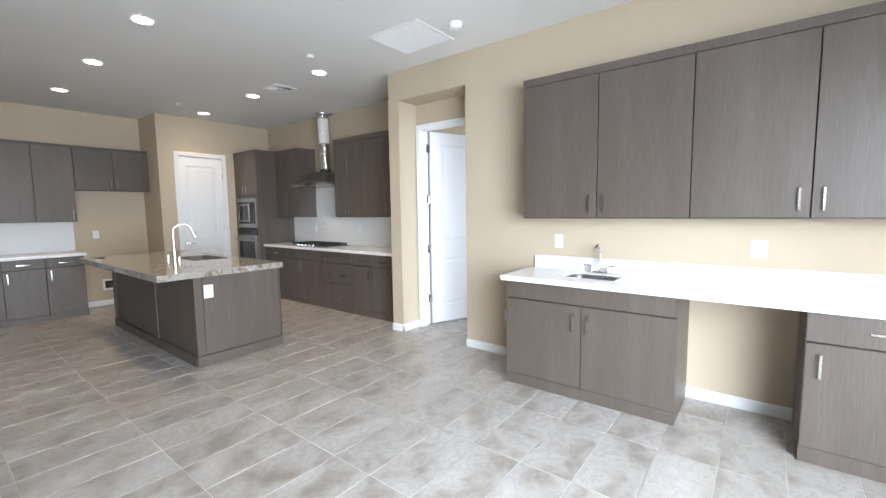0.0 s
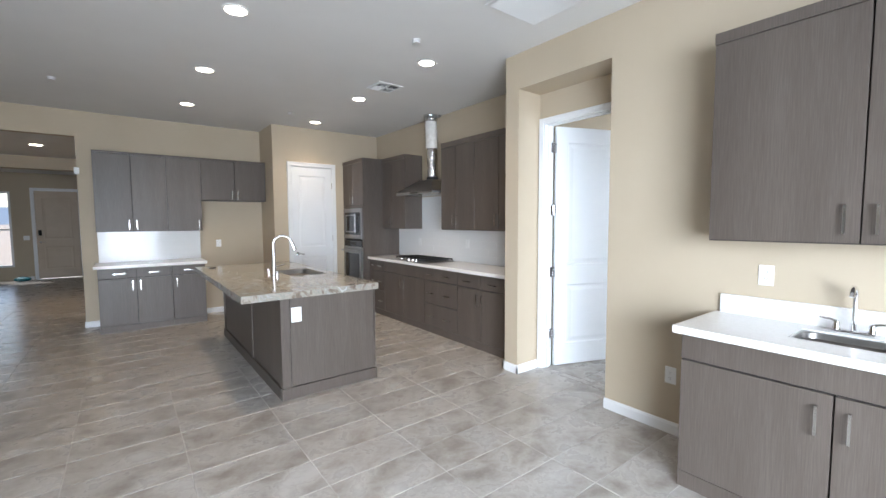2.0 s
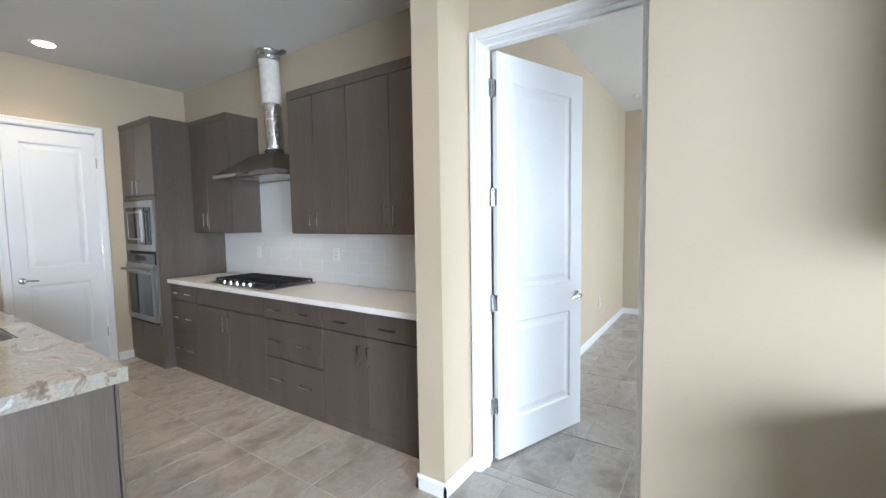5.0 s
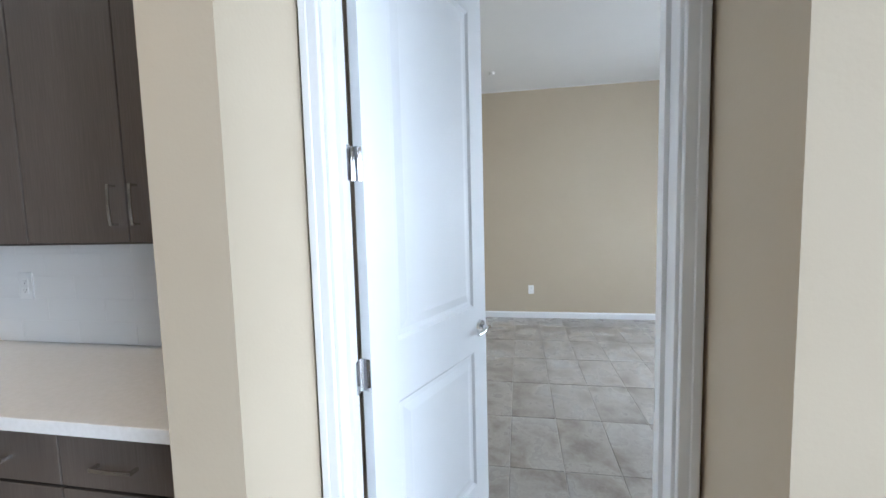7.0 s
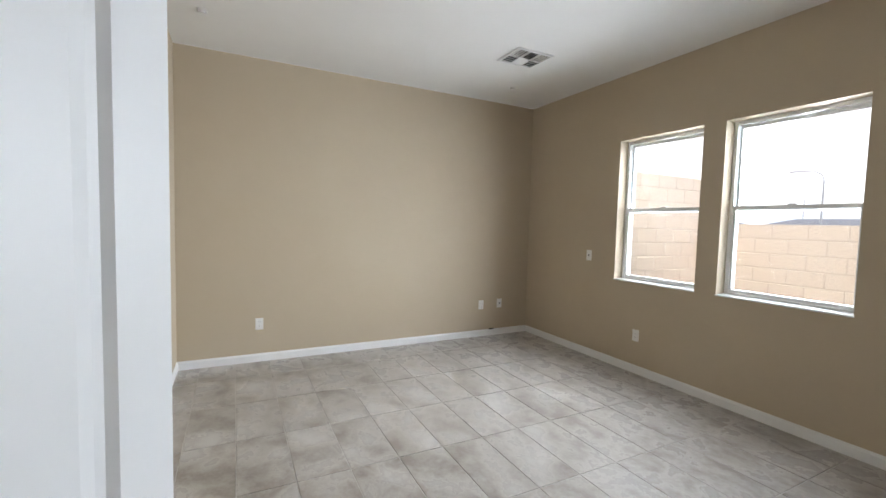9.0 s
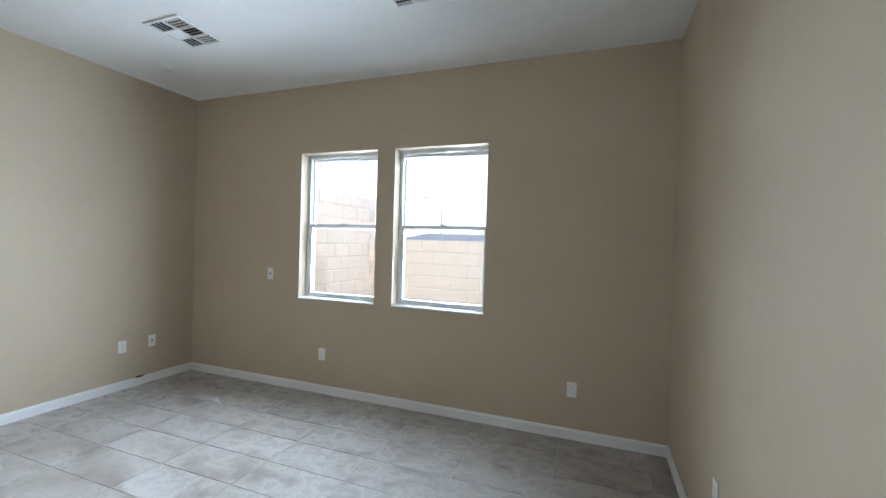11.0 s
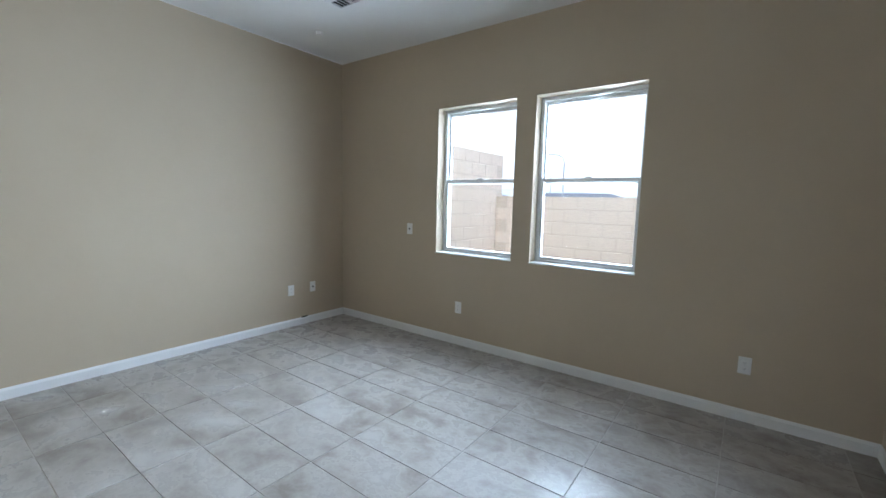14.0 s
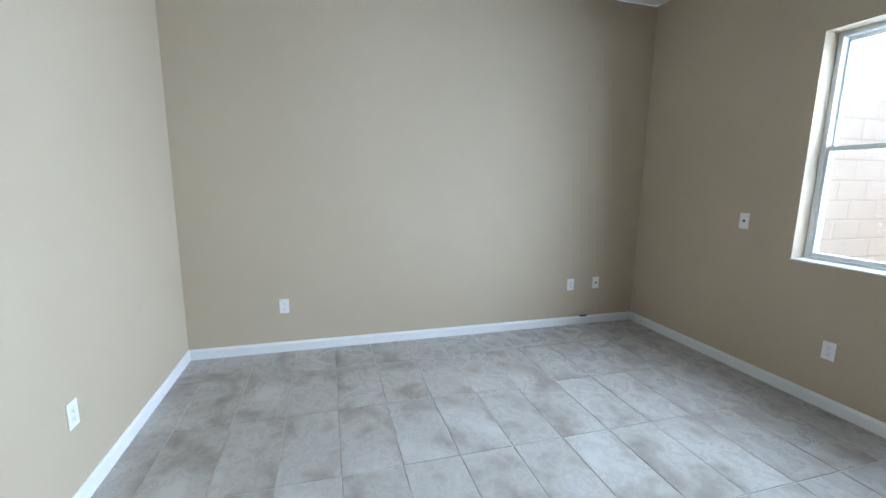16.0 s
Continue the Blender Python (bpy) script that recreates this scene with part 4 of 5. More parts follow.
# front door at the end of the hall
casing("door_casing", "y", NORTH, -1, FDX0 + 0.01, FDX1 - 0.01, FDZ - 0.01)
jamb("door_jamb", "y", NORTH, NORTH + T, FDX0, FDX1, FDZ, NORTH + 0.07)
FW = FDX1 - FDX0 - 0.042
front_door = panel_door("door_3", (FDX1 - 0.021, NORTH + 0.03, 0.004), FW, 2.33, 180, "cream front door at the hall's end, warm dim light painted in", 1, [(0.14, FW - 0.14, 0.25, 0.85), (0.14, FW - 0.14, 1.05, 2.15)], FW - 0.07, 0.98)
# the leaf takes the browned paint that imitates the hall's warm light
for child in front_door.children:
    if child.name.startswith(("leaf", "panel")):
        child.data.materials[0] = door_paint_warm_lit
lk = thing("door_lock", (FDX0 + 0.09, NORTH + 0.012, 1.2), "dark keypad deadbolt on the front door", "lock")
part("keypad", boxes((FDX0 + 0.06, FDX0 + 0.125, NORTH - 0.012, NORTH + 0.012, 1.16, 1.30), bevel=0.006), black_glass, lk)


# ---- windows ----


def hung_window(name, a, b, z0, z1, y0, y1):
    """A white vinyl single-hung window in its opening: frame, two sashes, two panes, a sill."""
    w = thing(name, ((a + b) / 2, y1, z0), "white vinyl single-hung window set deep in the wall", "window", "bedroom windows", "structure")
    f, zm = 0.030, z0 + (z1 - z0) * 0.505
    part("window_frame", boxes((a, a + f, y0, y1, z0, z1), (b - f, b, y0, y1, z0, z1), (a + f, b - f, y0, y1, z0, z0 + f), (a + f, b - f, y0, y1, z1 - f, z1), bevel=0.002), vinyl, w)
    ym = (y0 + y1) / 2
    for nm, za, zb, ya, yb in (("upper_sash", zm - 0.022, z1 - f, y0 + 0.008, ym - 0.002), ("lower_sash", z0 + f, zm + 0.022, ym + 0.002, y1 - 0.006)):
        c0, c1, r = a + f + 0.002, b - f - 0.002, 0.011 if nm == "upper_sash" else 0.016
        p = part(nm, boxes((c0, c0 + r, ya, yb, za, zb), (c1 - r, c1, ya, yb, za, zb), (c0 + r, c1 - r, ya, yb, za, za + r + 0.010), (c0 + r, c1 - r, ya, yb, zb - r - 0.016, zb), bevel=0.002), vinyl, w)
        pane = part("pane", boxes((c0 + r - 0.004, c1 - r + 0.004, (ya + yb) / 2 - 0.002, (ya + yb) / 2 + 0.002, za + r, zb - r)), glass, p, "clear glass pane")
        pane.visible_shadow = False
    part("latch", boxes(((a + b) / 2 - 0.03, (a + b) / 2 + 0.03, y1 - 0.03, y1 - 0.008, zm + 0.0225, zm + 0.036), bevel=0.003), vinyl, w)
    part("window_sill", boxes((a - 0.004, b + 0.004, y1 + 0.001, EY0 + 0.012, z0 + 0.0005, z0 + 0.014), bevel=0.004), trim_paint, w, "thin white painted sill")
    return w


for k, (a, b) in enumerate(zip(WX0, WX1)):
    hung_window(f"window_{k + 1}", a, b, WZ0, WZ1, EY0 - 0.205, EY0 - 0.115)

for a, b in zip(SX0, SX1):
    sw = thing("window_3", ((a + b) / 2, SOUTH, SZ0), "tall white framed sliding glass door panel", "window", "great room windows", "structure")
    y0, y1, zm = SOUTH - 0.11, SOUTH - 0.06, (SZ0 + SZ1) / 2
    part("window_frame", boxes((a, a + 0.05, y0, y1, SZ0, SZ1), (b - 0.05, b, y0, y1, SZ0, SZ1), (a + 0.05, b - 0.05, y0, y1, SZ0, SZ0 + 0.05), (a + 0.05, b - 0.05, y0, y1, SZ1 - 0.05, SZ1), (a + 0.05, b - 0.05, y0, y1, zm - 0.02, zm + 0.02)), vinyl, sw)
    for z0, z1 in ((SZ0 + 0.048, zm - 0.018), (zm + 0.018, SZ1 - 0.048)):
        pane = part("pane", boxes((a + 0.048, b - 0.048, SOUTH - 0.087, SOUTH - 0.083, z0, z1)), glass, sw, "clear glass pane")
        pane.visible_shadow = False
hw = thing("window_4", (-1.7, NORTH, 0.35), "bright white framed hall window", "window", kind="structure")
part("window_frame", boxes((-2.1, -2.05, NORTH + 0.03, NORTH + 0.09, 0.35, 2.3), (-1.35, -1.30, NORTH + 0.03, NORTH + 0.09, 0.35, 2.3), (-2.05, -1.35, NORTH + 0.03, NORTH + 0.09, 0.35, 0.40), (-2.05, -1.35, NORTH + 0.03, NORTH + 0.09, 2.25, 2.3), (-2.05, -1.35, NORTH + 0.03, NORTH + 0.09, 1.30, 1.34)), vinyl, hw)
pane = part("pane", boxes((-2.052, -1.348, NORTH + 0.058, NORTH + 0.062, 0.398, 2.252)), glass, hw, "clear glass pane")
pane.visible_shadow = False

# ---- ceiling fixtures ----


def downlight(x, y, z, watts=18):
    d = thing("recessed_light", (x, y, z), "lit round recessed ceiling light with white trim", "ceiling light", "recessed ceiling lights")
    bm = bmesh.new()
    rings, n = [], 32
    for r, dz in ((0.098, -0.0005), (0.096, -0.005), (0.078, -0.007), (0.074, -0.003), (0.070, -0.002)):
        rings.append([bm.verts.new((x + r * math.cos(2 * math.pi * k / n), y + r * math.sin(2 * math.pi * k / n), z + dz)) for k in range(n)])
    for r0, r1 in zip(rings, rings[1:]):
        for k in range(n):
            bm.faces.new((r0[k], r0[(k + 1) % n], r1[(k + 1) % n], r1[k]))
    part("trim_ring", bm, plastic_white, d, round_=True)
    bm = bmesh.new()
    tube(bm, (x, y, z - 0.0015), (x, y, z - 0.0035), 0.0715, n=32)
    part("lens", bm, lamp_glow, d, "glowing warm white lens")
    la = new("downlight_beam", bpy.data.lights.new("downlight_beam", "SPOT"))
    la.data.energy, la.data.color, la.data.spot_size, la.data.spot_blend, la.data.shadow_soft_size = watts, (1, 0.74, 0.46), radians(115), 0.9, 0.06
    la.matrix_world = look((x, y, z - 0.02), (x, y, 0))


for y in (4.09, 5.58, 7.12):
    for x in (1.74, 3.45):
        downlight(x, y, CEIL)
downlight(-0.10, 10.35, CEIL - 0.25, 36)


def supply_vent(x0, x1, y0, y1, label, cells, blank=None):
    """A multi-way ceiling register: frame, cells of angled slats, one blank."""
    v = thing("ceiling_vent", ((x0 + x1) / 2, (y0 + y1) / 2, CEIL), label, "ceiling vent", "ceiling vents")
    f = 0.026
    # no hole in the ceiling: a dark sheet paints the register's inner shade
    part("backing", boxes((x0 + 0.005, x1 - 0.005, y0 + 0.005, y1 - 0.005, CEIL - 0.003, CEIL - 0.0005)), slot_dark, v, "dark sheet painting the shade behind the slats")
    part("frame", boxes((x0, x1, y0, y0 + f, CEIL - 0.012, CEIL - 0.0008), (x0, x1, y1 - f, y1, CEIL - 0.012, CEIL - 0.0008), (x0, x0 + f, y0 + f, y1 - f, CEIL - 0.012, CEIL - 0.0008), (x1 - f, x1, y0 + f, y1 - f, CEIL - 0.012, CEIL - 0.0008), bevel=0.002), grille_white, v)
    nx, ny = cells
    wx, wy = (x1 - x0 - 2 * f) / nx, (y1 - y0 - 2 * f) / ny
    bars = bmesh.new()
    for i_ in range(1, nx):
        box(bars, x0 + f + i_ * wx - 0.006, x0 + f + i_ * wx + 0.006, y0 + f, y1 - f, CEIL - 0.012, CEIL - 0.004)
    for j in range(1, ny):
        box(bars, x0 + f, x1 - f, y0 + f + j * wy - 0.006, y0 + f + j * wy + 0.006, CEIL - 0.0118, CEIL - 0.004)
    part("divider", bars, grille_white, v)
    for i_ in range(nx):
        for j in range(ny):
            cx, cy = x0 + f + (i_ + 0.5) * wx, y0 + f + (j + 0.5) * wy
            if (i_, j) == blank:
                part("blank_cell", boxes((cx - wx / 2 + 0.006, cx + wx / 2 - 0.006, cy - wy / 2 + 0.006, cy + wy / 2 - 0.006, CEIL - 0.011, CEIL - 0.006)), grille_white, v, "closed white cell")
                continue
            for k in range(4):
                tilt = 38 if (i_ + j) % 2 else -38
                s_ = (k - 1.5) / 4
                bm = bmesh.new()
                if i_ % 2:
                    box(bm, -0.0006, 0.0006, -wy / 2 + 0.008, wy / 2 - 0.008, -0.010, 0.010)
                    m = pose(cx + s_ * wx, cy, CEIL - 0.0085, 0, tilt, 0)
                else:
                    box(bm, -wx / 2 + 0.008, wx / 2 - 0.008, -0.0006, 0.0006, -0.010, 0.010)
                    m = pose(cx, cy + s_ * wy, CEIL - 0.0085, tilt, 0, 0)
                bmesh.ops.transform(bm, matrix=m @ Matrix.Diagonal((1, 1, 0.55, 1)), verts=bm.verts)
                part("slat", bm, grille_white, v)
    return v


supply_vent(7.53, 7.88, 0.27, 0.67, "white six-cell ceiling air register with one closed cell", (2, 3), (1, 1))
supply_vent(5.63, 6.03, 0.28, 0.66, "white six-cell ceiling air register", (3, 2), (1, 0))
supply_vent(3.325, 3.64, 4.825, 5.135, "white four-cell kitchen ceiling register", (2, 2))

rg = thing("return_grille", (3.41, 2.64, CEIL), "large white louvred return air grille", "ceiling vent")
x0, x1, y0, y1 = 3.145, 3.675, 2.345, 2.935
# dark sheet on the uncut ceiling paints the shade between louvres
part("backing", boxes((x0 + 0.01, x1 - 0.01, y0 + 0.01, y1 - 0.01, CEIL - 0.003, CEIL - 0.0005)), slot_dark, rg, "dark sheet painting the shade behind the louvres")
part("frame", boxes((x0, x1, y0, y0 + 0.028, CEIL - 0.012, CEIL - 0.0008), (x0, x1, y1 - 0.028, y1, CEIL - 0.012, CEIL - 0.0008), (x0, x0 + 0.028, y0 + 0.028, y1 - 0.028, CEIL - 0.012, CEIL - 0.0008), (x1 - 0.028, x1, y0 + 0.028, y1 - 0.028, CEIL - 0.012, CEIL - 0.0008), bevel=0.002), grille_white, rg)
for k in range(34):
    bm = bmesh.new()
    box(bm, x0 + 0.028, x1 - 0.028, -0.0008, 0.0008, -0.0095, 0.0095)
    bmesh.ops.transform(bm, matrix=pose(0, y0 + 0.036 + k * 0.0158, CEIL - 0.010, 46, 0, 0), verts=bm.verts)
    part("slat", bm, grille_white, rg)

sd = thing("smoke_detector", (3.44, 2.16, CEIL), "round white smoke detector on the ceiling", "smoke detector")
bm = bmesh.new()
tube(bm, (3.44, 2.16, CEIL - 0.008), (3.44, 2.16, CEIL - 0.0005), 0.07, n=32)
part("base", bm, plastic_white, sd, round_=True)
bm = bmesh.new()
tube(bm, (3.44, 2.16, CEIL - 0.04), (3.44, 2.16, CEIL - 0.0085), 0.045, 0.062, 32)
part("cap", bm, plastic_white, sd, round_=True)
bm = bmesh.new()
tube(bm, (3.44, 2.16, CEIL - 0.046), (3.44, 2.16, CEIL - 0.0405), 0.018, 0.020, 20)
part("test_button", bm, grille_white, sd, round_=True)


def sprinkler(x, y):
    sp = thing("sprinkler", (x, y, CEIL), "small round white sprinkler cover on the ceiling", "sprinkler", "ceiling sprinklers")
    bm = bmesh.new()
    tube(bm, (x, y, CEIL - 0.006), (x, y, CEIL - 0.0005), 0.042, 0.040, 24)
    part("flange", bm, plastic_white, sp, round_=True)
    bm = bmesh.new()
    tube(bm, (x, y, CEIL - 0.030), (x, y, CEIL - 0.0065), 0.034, 0.030, 24)
    part("cover", bm, grille_white, sp, round_=True)


for x, y in ((3.08, 3.72), (0.47, 6.79), (8.45, 0.07), (8.22, 3.14), (5.05, 0.09), (2.95, 6.75)):
    sprinkler(x, y)

# ---- outlets and switches ----


def plate(axis, face, side, a, z, style="outlet", w=0.074, h=0.118, label="white duplex wall outlet", mat=None):
    """A wall plate standing on a wall face; side: the way that it looks."""
    name = {"outlet": "wall_outlet", "switch": "light_switch", "blank": "wall_plate"}[style]
    o = thing(name, (face, a, z) if axis == "x" else (a, face, z), label, "outlet" if style == "outlet" else "switch" if style == "switch" else "wall plate", "wall plates")

    def d(a0, a1, o0, o1, z0, z1):
        f0, f1 = sorted((face + side * o0, face + side * o1))
        return (f0, f1, a + a0, a + a1, z + z0, z + z1) if axis == "x" else (a + a0, a + a1, f0, f1, z + z0, z + z1)
    part("plate", boxes(d(-w / 2, w / 2, 0.0005, 0.006, -h / 2, h / 2), bevel=0.002, seg=2), plastic_white, o)
    if style == "outlet":
        for dz in (-0.0195, 0.0195):
            r = part("receptacle", boxes(d(-0.0165, 0.0165, 0.0062, 0.009, dz - 0.0145, dz + 0.0145), bevel=0.002), plastic_white, o)
            # slots are raised black bars, their colour painting the shade of holes
            part("slots", boxes(d(-0.0075, -0.0055, 0.0092, 0.0095, dz - 0.002, dz + 0.007), d(0.0055, 0.0075, 0.0092, 0.0095, dz - 0.001, dz + 0.006), d(-0.002, 0.002, 0.0092, 0.0095, dz - 0.010, dz - 0.006)), slot_dark, r, "small black bars painting the shade in the slots")
    elif style == "switch":
        n = max(1, round(w / 0.06))
        for k in range(n):
            c = (k - (n - 1) / 2) * 0.046
            part("rocker", boxes(d(c - 0.0165, c + 0.0165, 0.0062, 0.010, -0.033, 0.033), bevel=0.002), plastic_white, o)
    else:
        part("jack", boxes(d(-0.009, 0.009, 0.0062, 0.010, -0.009, 0.009), bevel=0.002), slot_dark, o)
    return o


plate("x", WX, -1, 1.44, 1.165, "outlet")
plate("x", WX, -1, 0.01, 1.157, "outlet", 0.095, label="white double wall outlet over the bar")
plate("x", WX, -1, 1.955, 0.412)
plate("y", BY, -1, 2.24, 1.144)
plate("x", KX - 0.0103, -1, 6.20, 1.158, "outlet", label="white outlet in the tiled backsplash")
plate("x", KX - 0.0103, -1, 5.03, 1.172, "outlet", label="white outlet in the tiled backsplash")
plate("y", IY0 + 0.0045, -1, 2.135, 0.713, "switch", 0.085, 0.125, "blank white plate on the island end")
plate("x", EX1, -1, 2.70, 0.39)
plate("x", EX1, -1, 0.04, 0.415)
plate("x", EX1, -1, -0.245, 0.422, "blank", label="white cable plate near the corner")
plate("y", EY0, 1, 7.262, 0.385)
plate("y", EY0, 1, 7.925, 1.147, "blank", label="blank white plate beside the window")
plate("y", EY0, 1, 4.905, 0.39)
plate("y", EY1, -1, 7.53, 0.42)
plate("x", EX0, 1, 0.56, 0.43)
plate("y", NORTH, -1, -1.045, 1.10, "switch", 0.12, label="white double light switch in the hall")
st = solid("cable_stub", boxes((EX1 - 0.022, EX1 - 0.0135, -0.16, -0.08, 0.080, 0.096), bevel=0.003), rubber_dark, "short black cable end on the baseboard", "cable", kind="thing", base=(EX1 - 0.018, -0.12, 0.08))
ib = thing("water_box", (2.365, BY, 0.33), "open recessed water valve box in the fridge space", "valve box")
part("rim", boxes((2.27, 2.46, BY - 0.008, BY - 0.0005, 0.24, 0.27), (2.27, 2.46, BY - 0.008, BY - 0.0005, 0.39, 0.42), (2.27, 2.30, BY - 0.008, BY - 0.0005, 0.27, 0.39), (2.43, 2.46, BY - 0.008, BY - 0.0005, 0.27, 0.39)), plastic_white, ib)
# wall is not hollowed; a dark plate paints the box's inner shade
part("cavity", boxes((2.30, 2.43, BY - 0.003, BY - 0.0006, 0.27, 0.39)), slot_dark, ib, "flat dark plate painting the shade inside the box")
part("valve", boxes((2.35, 2.38, BY - 0.02, BY - 0.0035, 0.30, 0.34), bevel=0.004), nickel, ib)
solid("alarm_sensor", boxes((HX1 - 0.03, HX1 + 0.03, BY - 0.02, BY - 0.0005, 2.17, 2.26), bevel=0.004), plastic_white, "small white sensor box beside the hall opening", "sensor", kind="thing", base=(HX1, BY, 2.17))
bag = bmesh.new()
bmesh.ops.create_icosphere(bag, subdivisions=3, radius=1, matrix=Matrix.Translation((-1.12, 15.55, 0.055)) @ Matrix.Diagonal((0.17, 0.10, 0.055, 1)))
for v in bag.verts:
    v.co += Vector((noise.noise(v.co * 14) * 0.02, noise.noise(v.co * 11) * 0.02, abs(noise.noise(v.co * 9)) * 0.02))
solid("cloth_bundle", bag, blue_cloth, "crumpled teal bundle on the hall floor", "cloth", kind="thing", base=(-1.12, 15.55, 0.0), round_=True)

# ---- outside ----
FY, FZ, GX, GZ = -3.7, 1.575, 8.55, 2.28
rnd = random.Random(7)


def block_wall(name, axis, p0, p1, a0, a1, z1, label, near):
    """A wall of concrete blocks in running bond; those in the near stretch are parts, the rest one mesh."""
    t = 0.003
    dims = (lambda c0, c1, a, b, za, zb: (c0, c1, a, b, za, zb)) if axis == "x" else (lambda c0, c1, a, b, za, zb: (a, b, c0, c1, za, zb))
    w = solid(name, boxes(dims(p0 + t, p1 - t, a0, a1, -0.3, z1 - 0.006)), mortar, label, "wall")
    L, H = 0.405, 0.203
    me = None
    far = bmesh.new()
    rows = int((z1 + 0.22) / H + 0.5)
    for r_ in range(rows):
        zt = z1 - r_ * H
        a = a0 + (L / 2 if r_ % 2 else 0)
        while a + L <= a1 + 0.01:
            if near[0] <= a <= near[1]:
                if me is None:
                    bm = boxes(dims(-(p1 - p0) / 2, (p1 - p0) / 2, 0.006, L - 0.006, -H + 0.006, -0.006), bevel=0.004)
                    me = mesh_of("block", bm, block)
                ob = new("block", me)
                c = (p0 + p1) / 2 + rnd.uniform(-0.0015, 0.0015)
                ob.location = (c, a, zt) if axis == "x" else (a, c, zt)
                ob.parent = w
            else:
                box(far, *dims(p0, p1, a + 0.0045, a + L - 0.0045, zt - H + 0.0045, zt - 0.0045))
            a += L
    if len(far.verts):
        q = part("blocks_beyond", far, block, w)
        q["kind"] = "stuff"
    else:
        far.free()
    return w


block_wall("wall_fence", "y", FY - 0.2, FY, 4.29, GX - 0.002, FZ, "tan concrete block yard wall in running bond", (5.6, 9.0))
block_wall("wall_tall_fence", "x", GX, GX + 0.2, FY - 0.2, EY0 - 0.24, GZ, "taller tan concrete block side wall", (-4.0, -0.5))


def neighbour(x, y, w, d, h, roof, label):
    hs = thing("neighbour_house", (x, y, -0.22), label, "house", "houses beyond the wall")
    part("wall", boxes((x - w / 2, x + w / 2, y - d / 2, y + d / 2, -0.22, h)), stucco, hs)
    bm = bmesh.new()
    e = 0.5
    lo = [bm.verts.new(v) for v in ((x - w / 2 - e, y - d / 2 - e, h), (x + w / 2 + e, y - d / 2 - e, h), (x + w / 2 + e, y + d / 2 + e, h), (x - w / 2 - e, y + d / 2 + e, h))]
    hi = [bm.verts.new(v) for v in ((x - w / 4, y, h + roof), (x + w / 4, y, h + roof))]
    for f in ((0, 1, 5, 4), (2, 3, 4, 5)):
        vs = lo + hi
        bm.faces.new([vs[q] for q in f])
    bm.faces.new((lo[1], lo[2], hi[1]))
    bm.faces.new((lo[3], lo[0], hi[0]))
    bm.faces.new(lo[::-1])
    part("roof", bm, roof_tile, hs, "low grey tiled hip roof")
    for k in range(3):
        a = x - w / 3 + k * w / 3
        part("window", boxes((a - 0.6, a + 0.6, y + d / 2 + 0.005, y + d / 2 + 0.05, 0.7, 1.9)), black_glass, hs)


neighbour(21.5, -46, 15, 10, 1.35, 1.5, "far tan house with a grey hip roof")
neighbour(38, -52, 15, 10, 1.35, 1.4, "far tan house with a grey hip roof")
neighbour(5, -50, 14, 10, 1.25, 1.5, "far tan house with a grey hip roof")


def street_lamp(x, y, h, way):
    l_ = thing("street_lamp", (x, y, -0.22), "tall grey street lamp with one curved arm", "street lamp", "street lamps")
    part("pole", sweep(bmesh.new(), [(x, y, -0.22), (x, y, h - 0.9)], [0.10, 0.07]), lamp_metal, l_, round_=True)
    part("arm", sweep(bmesh.new(), [(x, y, h - 0.9), (x + way * 0.15, y, h - 0.4), (x + way * 0.7, y, h - 0.05), (x + way * 1.6, y, h)], 0.05), lamp_metal, l_, round_=True)
    part("lamp_head", boxes((x + way * 2.0 - 0.4, x + way * 2.0 + 0.4, y - 0.13, y + 0.13, h - 0.05, h + 0.06), bevel=0.03), lamp_metal, l_)


street_lamp(21.0, -40, 6.7, 1)
street_lamp(33, -66, 7.0, 1)
bm = bmesh.new()
n = 90
lo, hi = [], []
for k in range(n + 1):
    a = radians(-115 - 150 + 300 * k / n)
    dx, dy = math.cos(a) * 900, math.sin(a) * 900
    hgt = 26 + 16 * noise.noise((k * 0.11, 3.7, 0.2)) + 9 * noise.noise((k * 0.37, 1.2, 5.0)) + 8 * noise.noise((k * 0.9, 4.0, 2.0))
    lo.append(bm.verts.new((dx, dy, -5)))
    hi.append(bm.verts.new((dx * 1.02, dy * 1.02, hgt)))
for k in range(n):
    bm.faces.new((lo[k], lo[k + 1], hi[k + 1], hi[k]))
solid("backdrop_hills", bm, hill, "hazy blue distant hills along the horizon", "hills", round_=True)
# glowing sheet, added far behind the hills to whiten the southern sky
bm = bmesh.new()
lo, hi = [], []
for k in range(41):
    a = radians(-180 + 200 * k / 40)
    lo.append(bm.verts.new((math.cos(a) * 940, math.sin(a) * 940, -20)))
    hi.append(bm.verts.new((math.cos(a) * 940, math.sin(a) * 940, 900)))
for k in range(40):
    bm.faces.new((lo[k], lo[k + 1], hi[k + 1], hi[k]))
solid("backdrop_sky", bm, sky_glow, "glowing white sky backdrop above the hills", "sky", round_=True)

# ---- tiled backsplashes ----


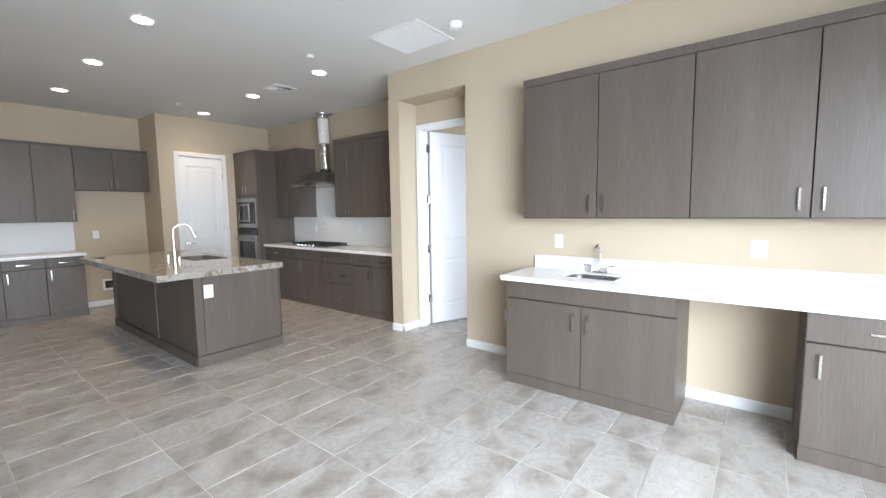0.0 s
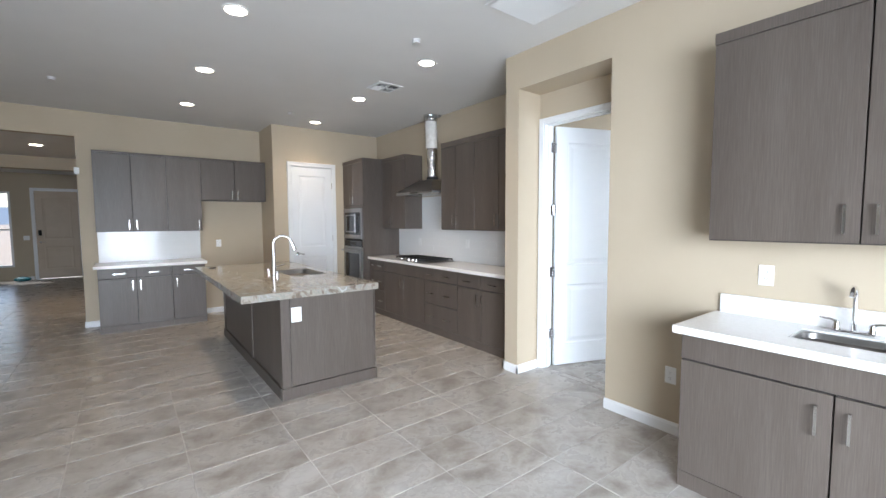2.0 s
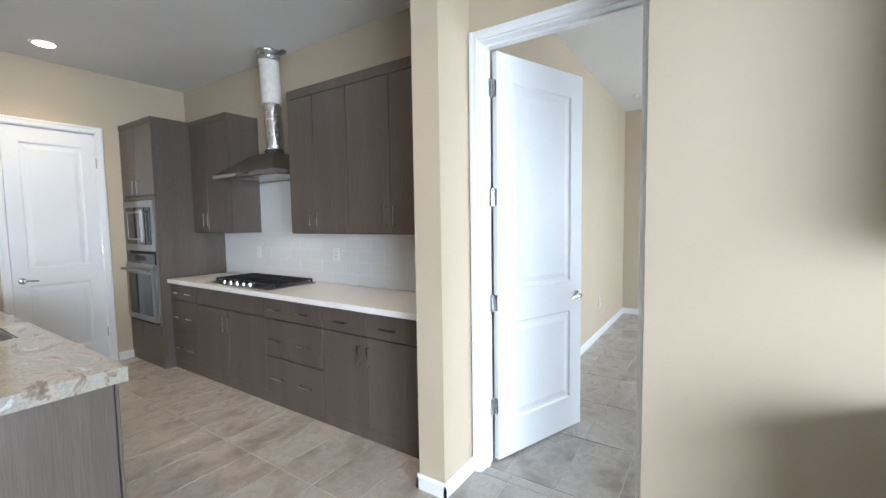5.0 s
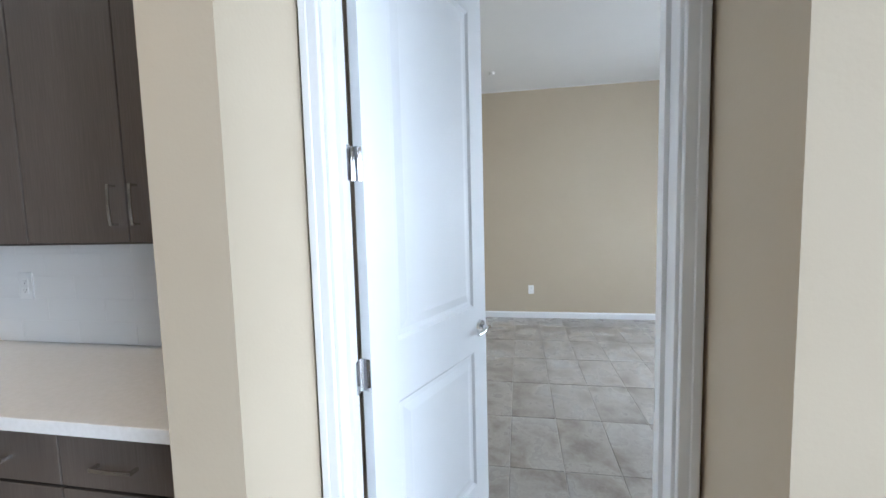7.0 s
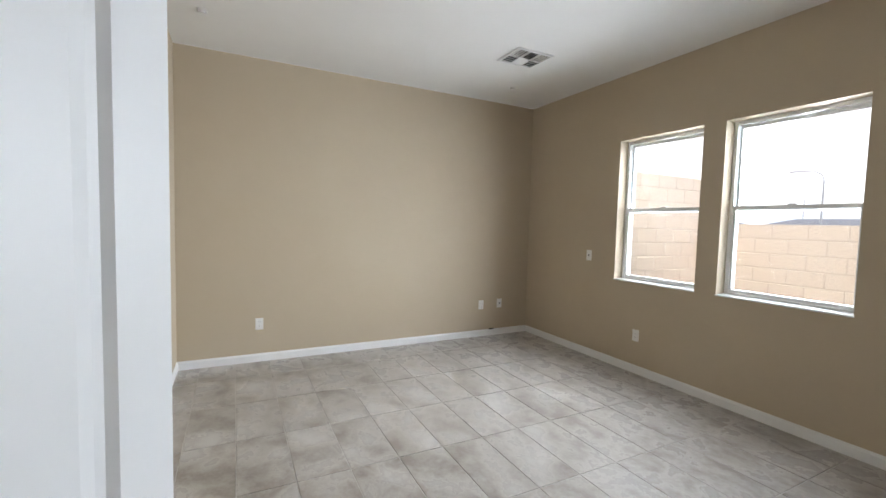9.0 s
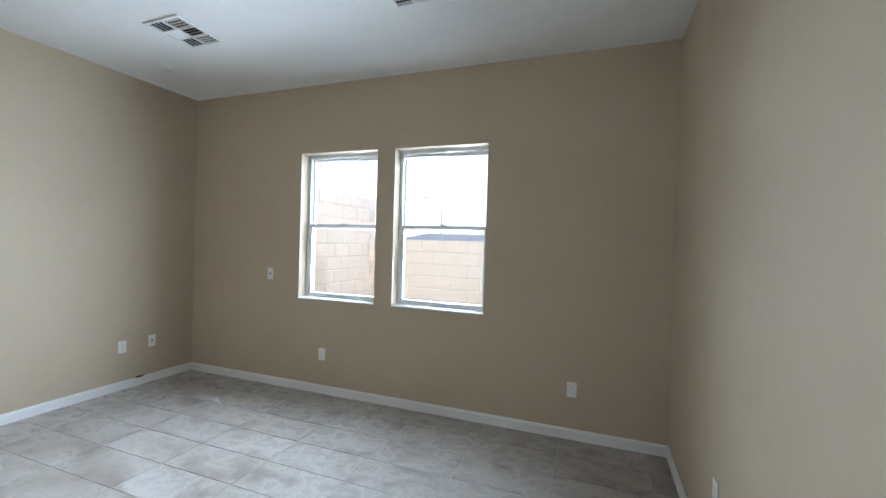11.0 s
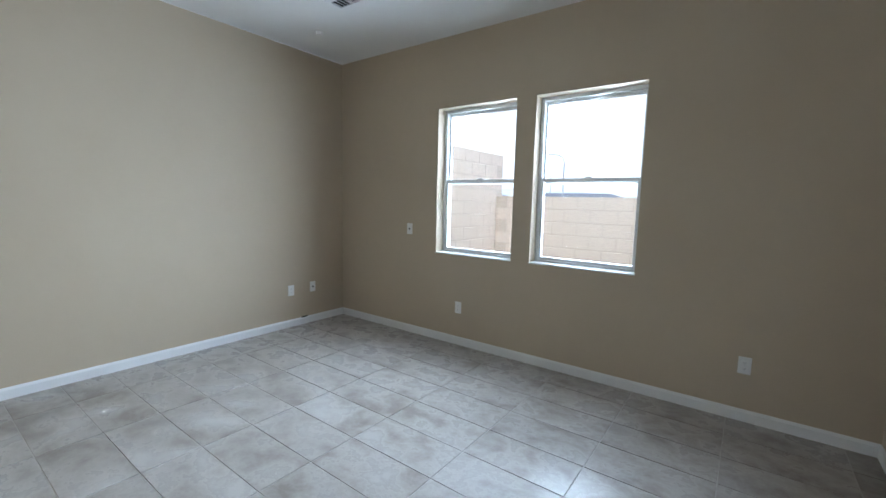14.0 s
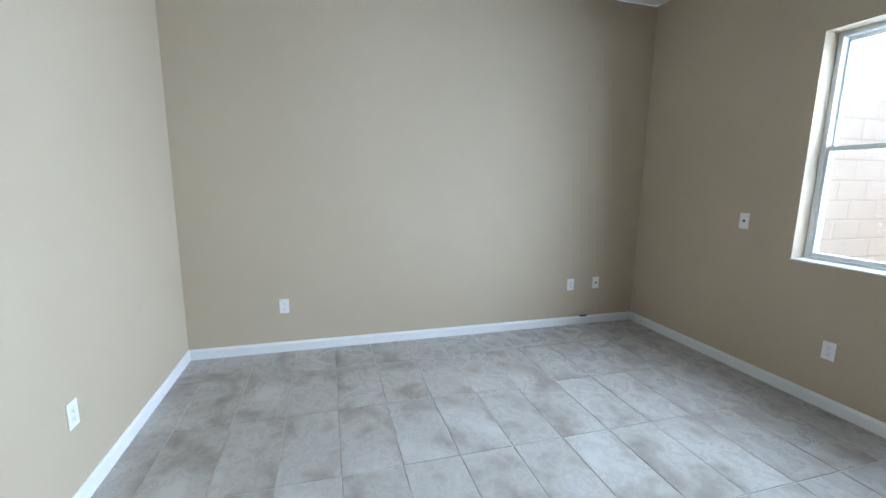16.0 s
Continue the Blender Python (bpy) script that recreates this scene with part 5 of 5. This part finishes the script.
def tiled(name, run, u0, u1, z0, z1, label, skip=()):
    b = solid(name, boxes(run.dims(u0, u1, 0.001, 0.009, z0, z1)), white_grout, label, "backsplash")
    L, H = 0.305, 0.1
    me = {}
    r_, z = 0, z0
    while z < z1 - 0.01:
        zt = min(z + H, z1)
        u = u0 - (L / 2 if r_ % 2 else 0)
        while u < u1 - 0.01:
            a, c = max(u, u0), min(u + L, u1)
            if c - a > 0.02:
                key = (round(c - a, 3), round(zt - z, 3))
                if key not in me:
                    hw_, hh = (c - a) / 2 - 0.0006, (zt - z) / 2 - 0.0006
                    dims = (-0.0035, 0.0035, -hw_, hw_, -hh, hh) if run.axis == "x" else (-hw_, hw_, -0.0035, 0.0035, -hh, hh)
                    me[key] = mesh_of("tile", boxes(dims, bevel=0.0008), splash_tile)
                ob = new("tile", me[key])
                ob.location = run.at((a + c) / 2, 0.0068, (z + zt) / 2)
                t1, t2 = rnd.gauss(0, 0.10), rnd.gauss(0, 0.10)
                ob.rotation_euler = (0, radians(t1), radians(t2)) if run.axis == "x" else (radians(t1), 0, radians(t2))
                ob.parent = b
            u += L
        z, r_ = z + H, r_ + 1
    return b


tiled("backsplash_cooktop", COOK, CY + 0.002, TW0 - 0.003, 0.9155, 1.364, "glossy white subway tile backsplash behind the cooktop")
tiled("backsplash_hood", COOK, 5.212, 6.143, 1.3645, 1.864, "glossy white subway tile behind the range hood")
tiled("backsplash_back", BACK, 0.70, 1.975, 0.9155, 1.361, "glossy white subway tile backsplash on the back wall")

# ---- floor tiles ----
TL, TWD, GAP = 0.605, 0.303, 0.0055
shared = mesh_of("tile", boxes((GAP / 2, TL - GAP / 2, GAP / 2, TWD - GAP / 2, -0.006, 0.0), bevel=0.0012), floor_tile)
rest = bmesh.new()


def lay(x_org, y_org, x0, x1, y0, y1, near, limit):
    """Straight-laid tiles over a room; limit(y0, y1) narrows a course to where the floor is open."""
    j = math.floor((y0 - y_org) / TWD)
    while y_org + j * TWD < y1:
        ya, yb = max(y_org + j * TWD, y0), min(y_org + (j + 1) * TWD, y1)
        l0, l1 = limit(ya, yb, x0, x1)
        i_ = math.floor((l0 - x_org) / TL)
        while x_org + i_ * TL < l1:
            xa, xb = max(x_org + i_ * TL, l0), min(x_org + (i_ + 1) * TL, l1)
            if xb - xa > 0.02 and yb - ya > 0.02:
                full = xb - xa > TL - 0.001 and yb - ya > TWD - 0.001
                if near(xa, ya):
                    me = shared if full else mesh_of("tile", boxes((GAP / 2, xb - xa - GAP / 2, GAP / 2, yb - ya - GAP / 2, -0.006, 0.0), bevel=0.0012), floor_tile)
                    ob = new("tile", me)
                    ob.location = (xa, ya, rnd.uniform(-0.0004, 0.0004))
                    ob.parent = floor
                else:
                    box(rest, xa + GAP / 2, xb - GAP / 2, ya + GAP / 2, yb - GAP / 2, -0.006, rnd.uniform(-0.0004, 0.0004))
            i_ += 1
        j += 1


def great_limit(ya, yb, x0, x1):
    return (x0, 4.2 if ya < RY0 - 0.1 else 4.37)


def bed_limit(ya, yb, x0, x1):
    return (4.37 if yb > RY0 - 0.12 else x0, x1)


lay(1.88, 2.555, WEST, 4.37, SOUTH, BY + T, lambda x, y: 0.1 < x < 4.3 and 0.6 < y < 5.2, great_limit)
lay(1.88, 2.555, HX0, HX1, BY + T, NORTH, lambda x, y: False, lambda ya, yb, x0, x1: (x0, x1))
lay(6.19, 0.496, EX0, EX1, EY0, EY1, lambda x, y: True, bed_limit)
more = part("tiles_beyond", rest, floor_tile, floor)
more["kind"] = "stuff"
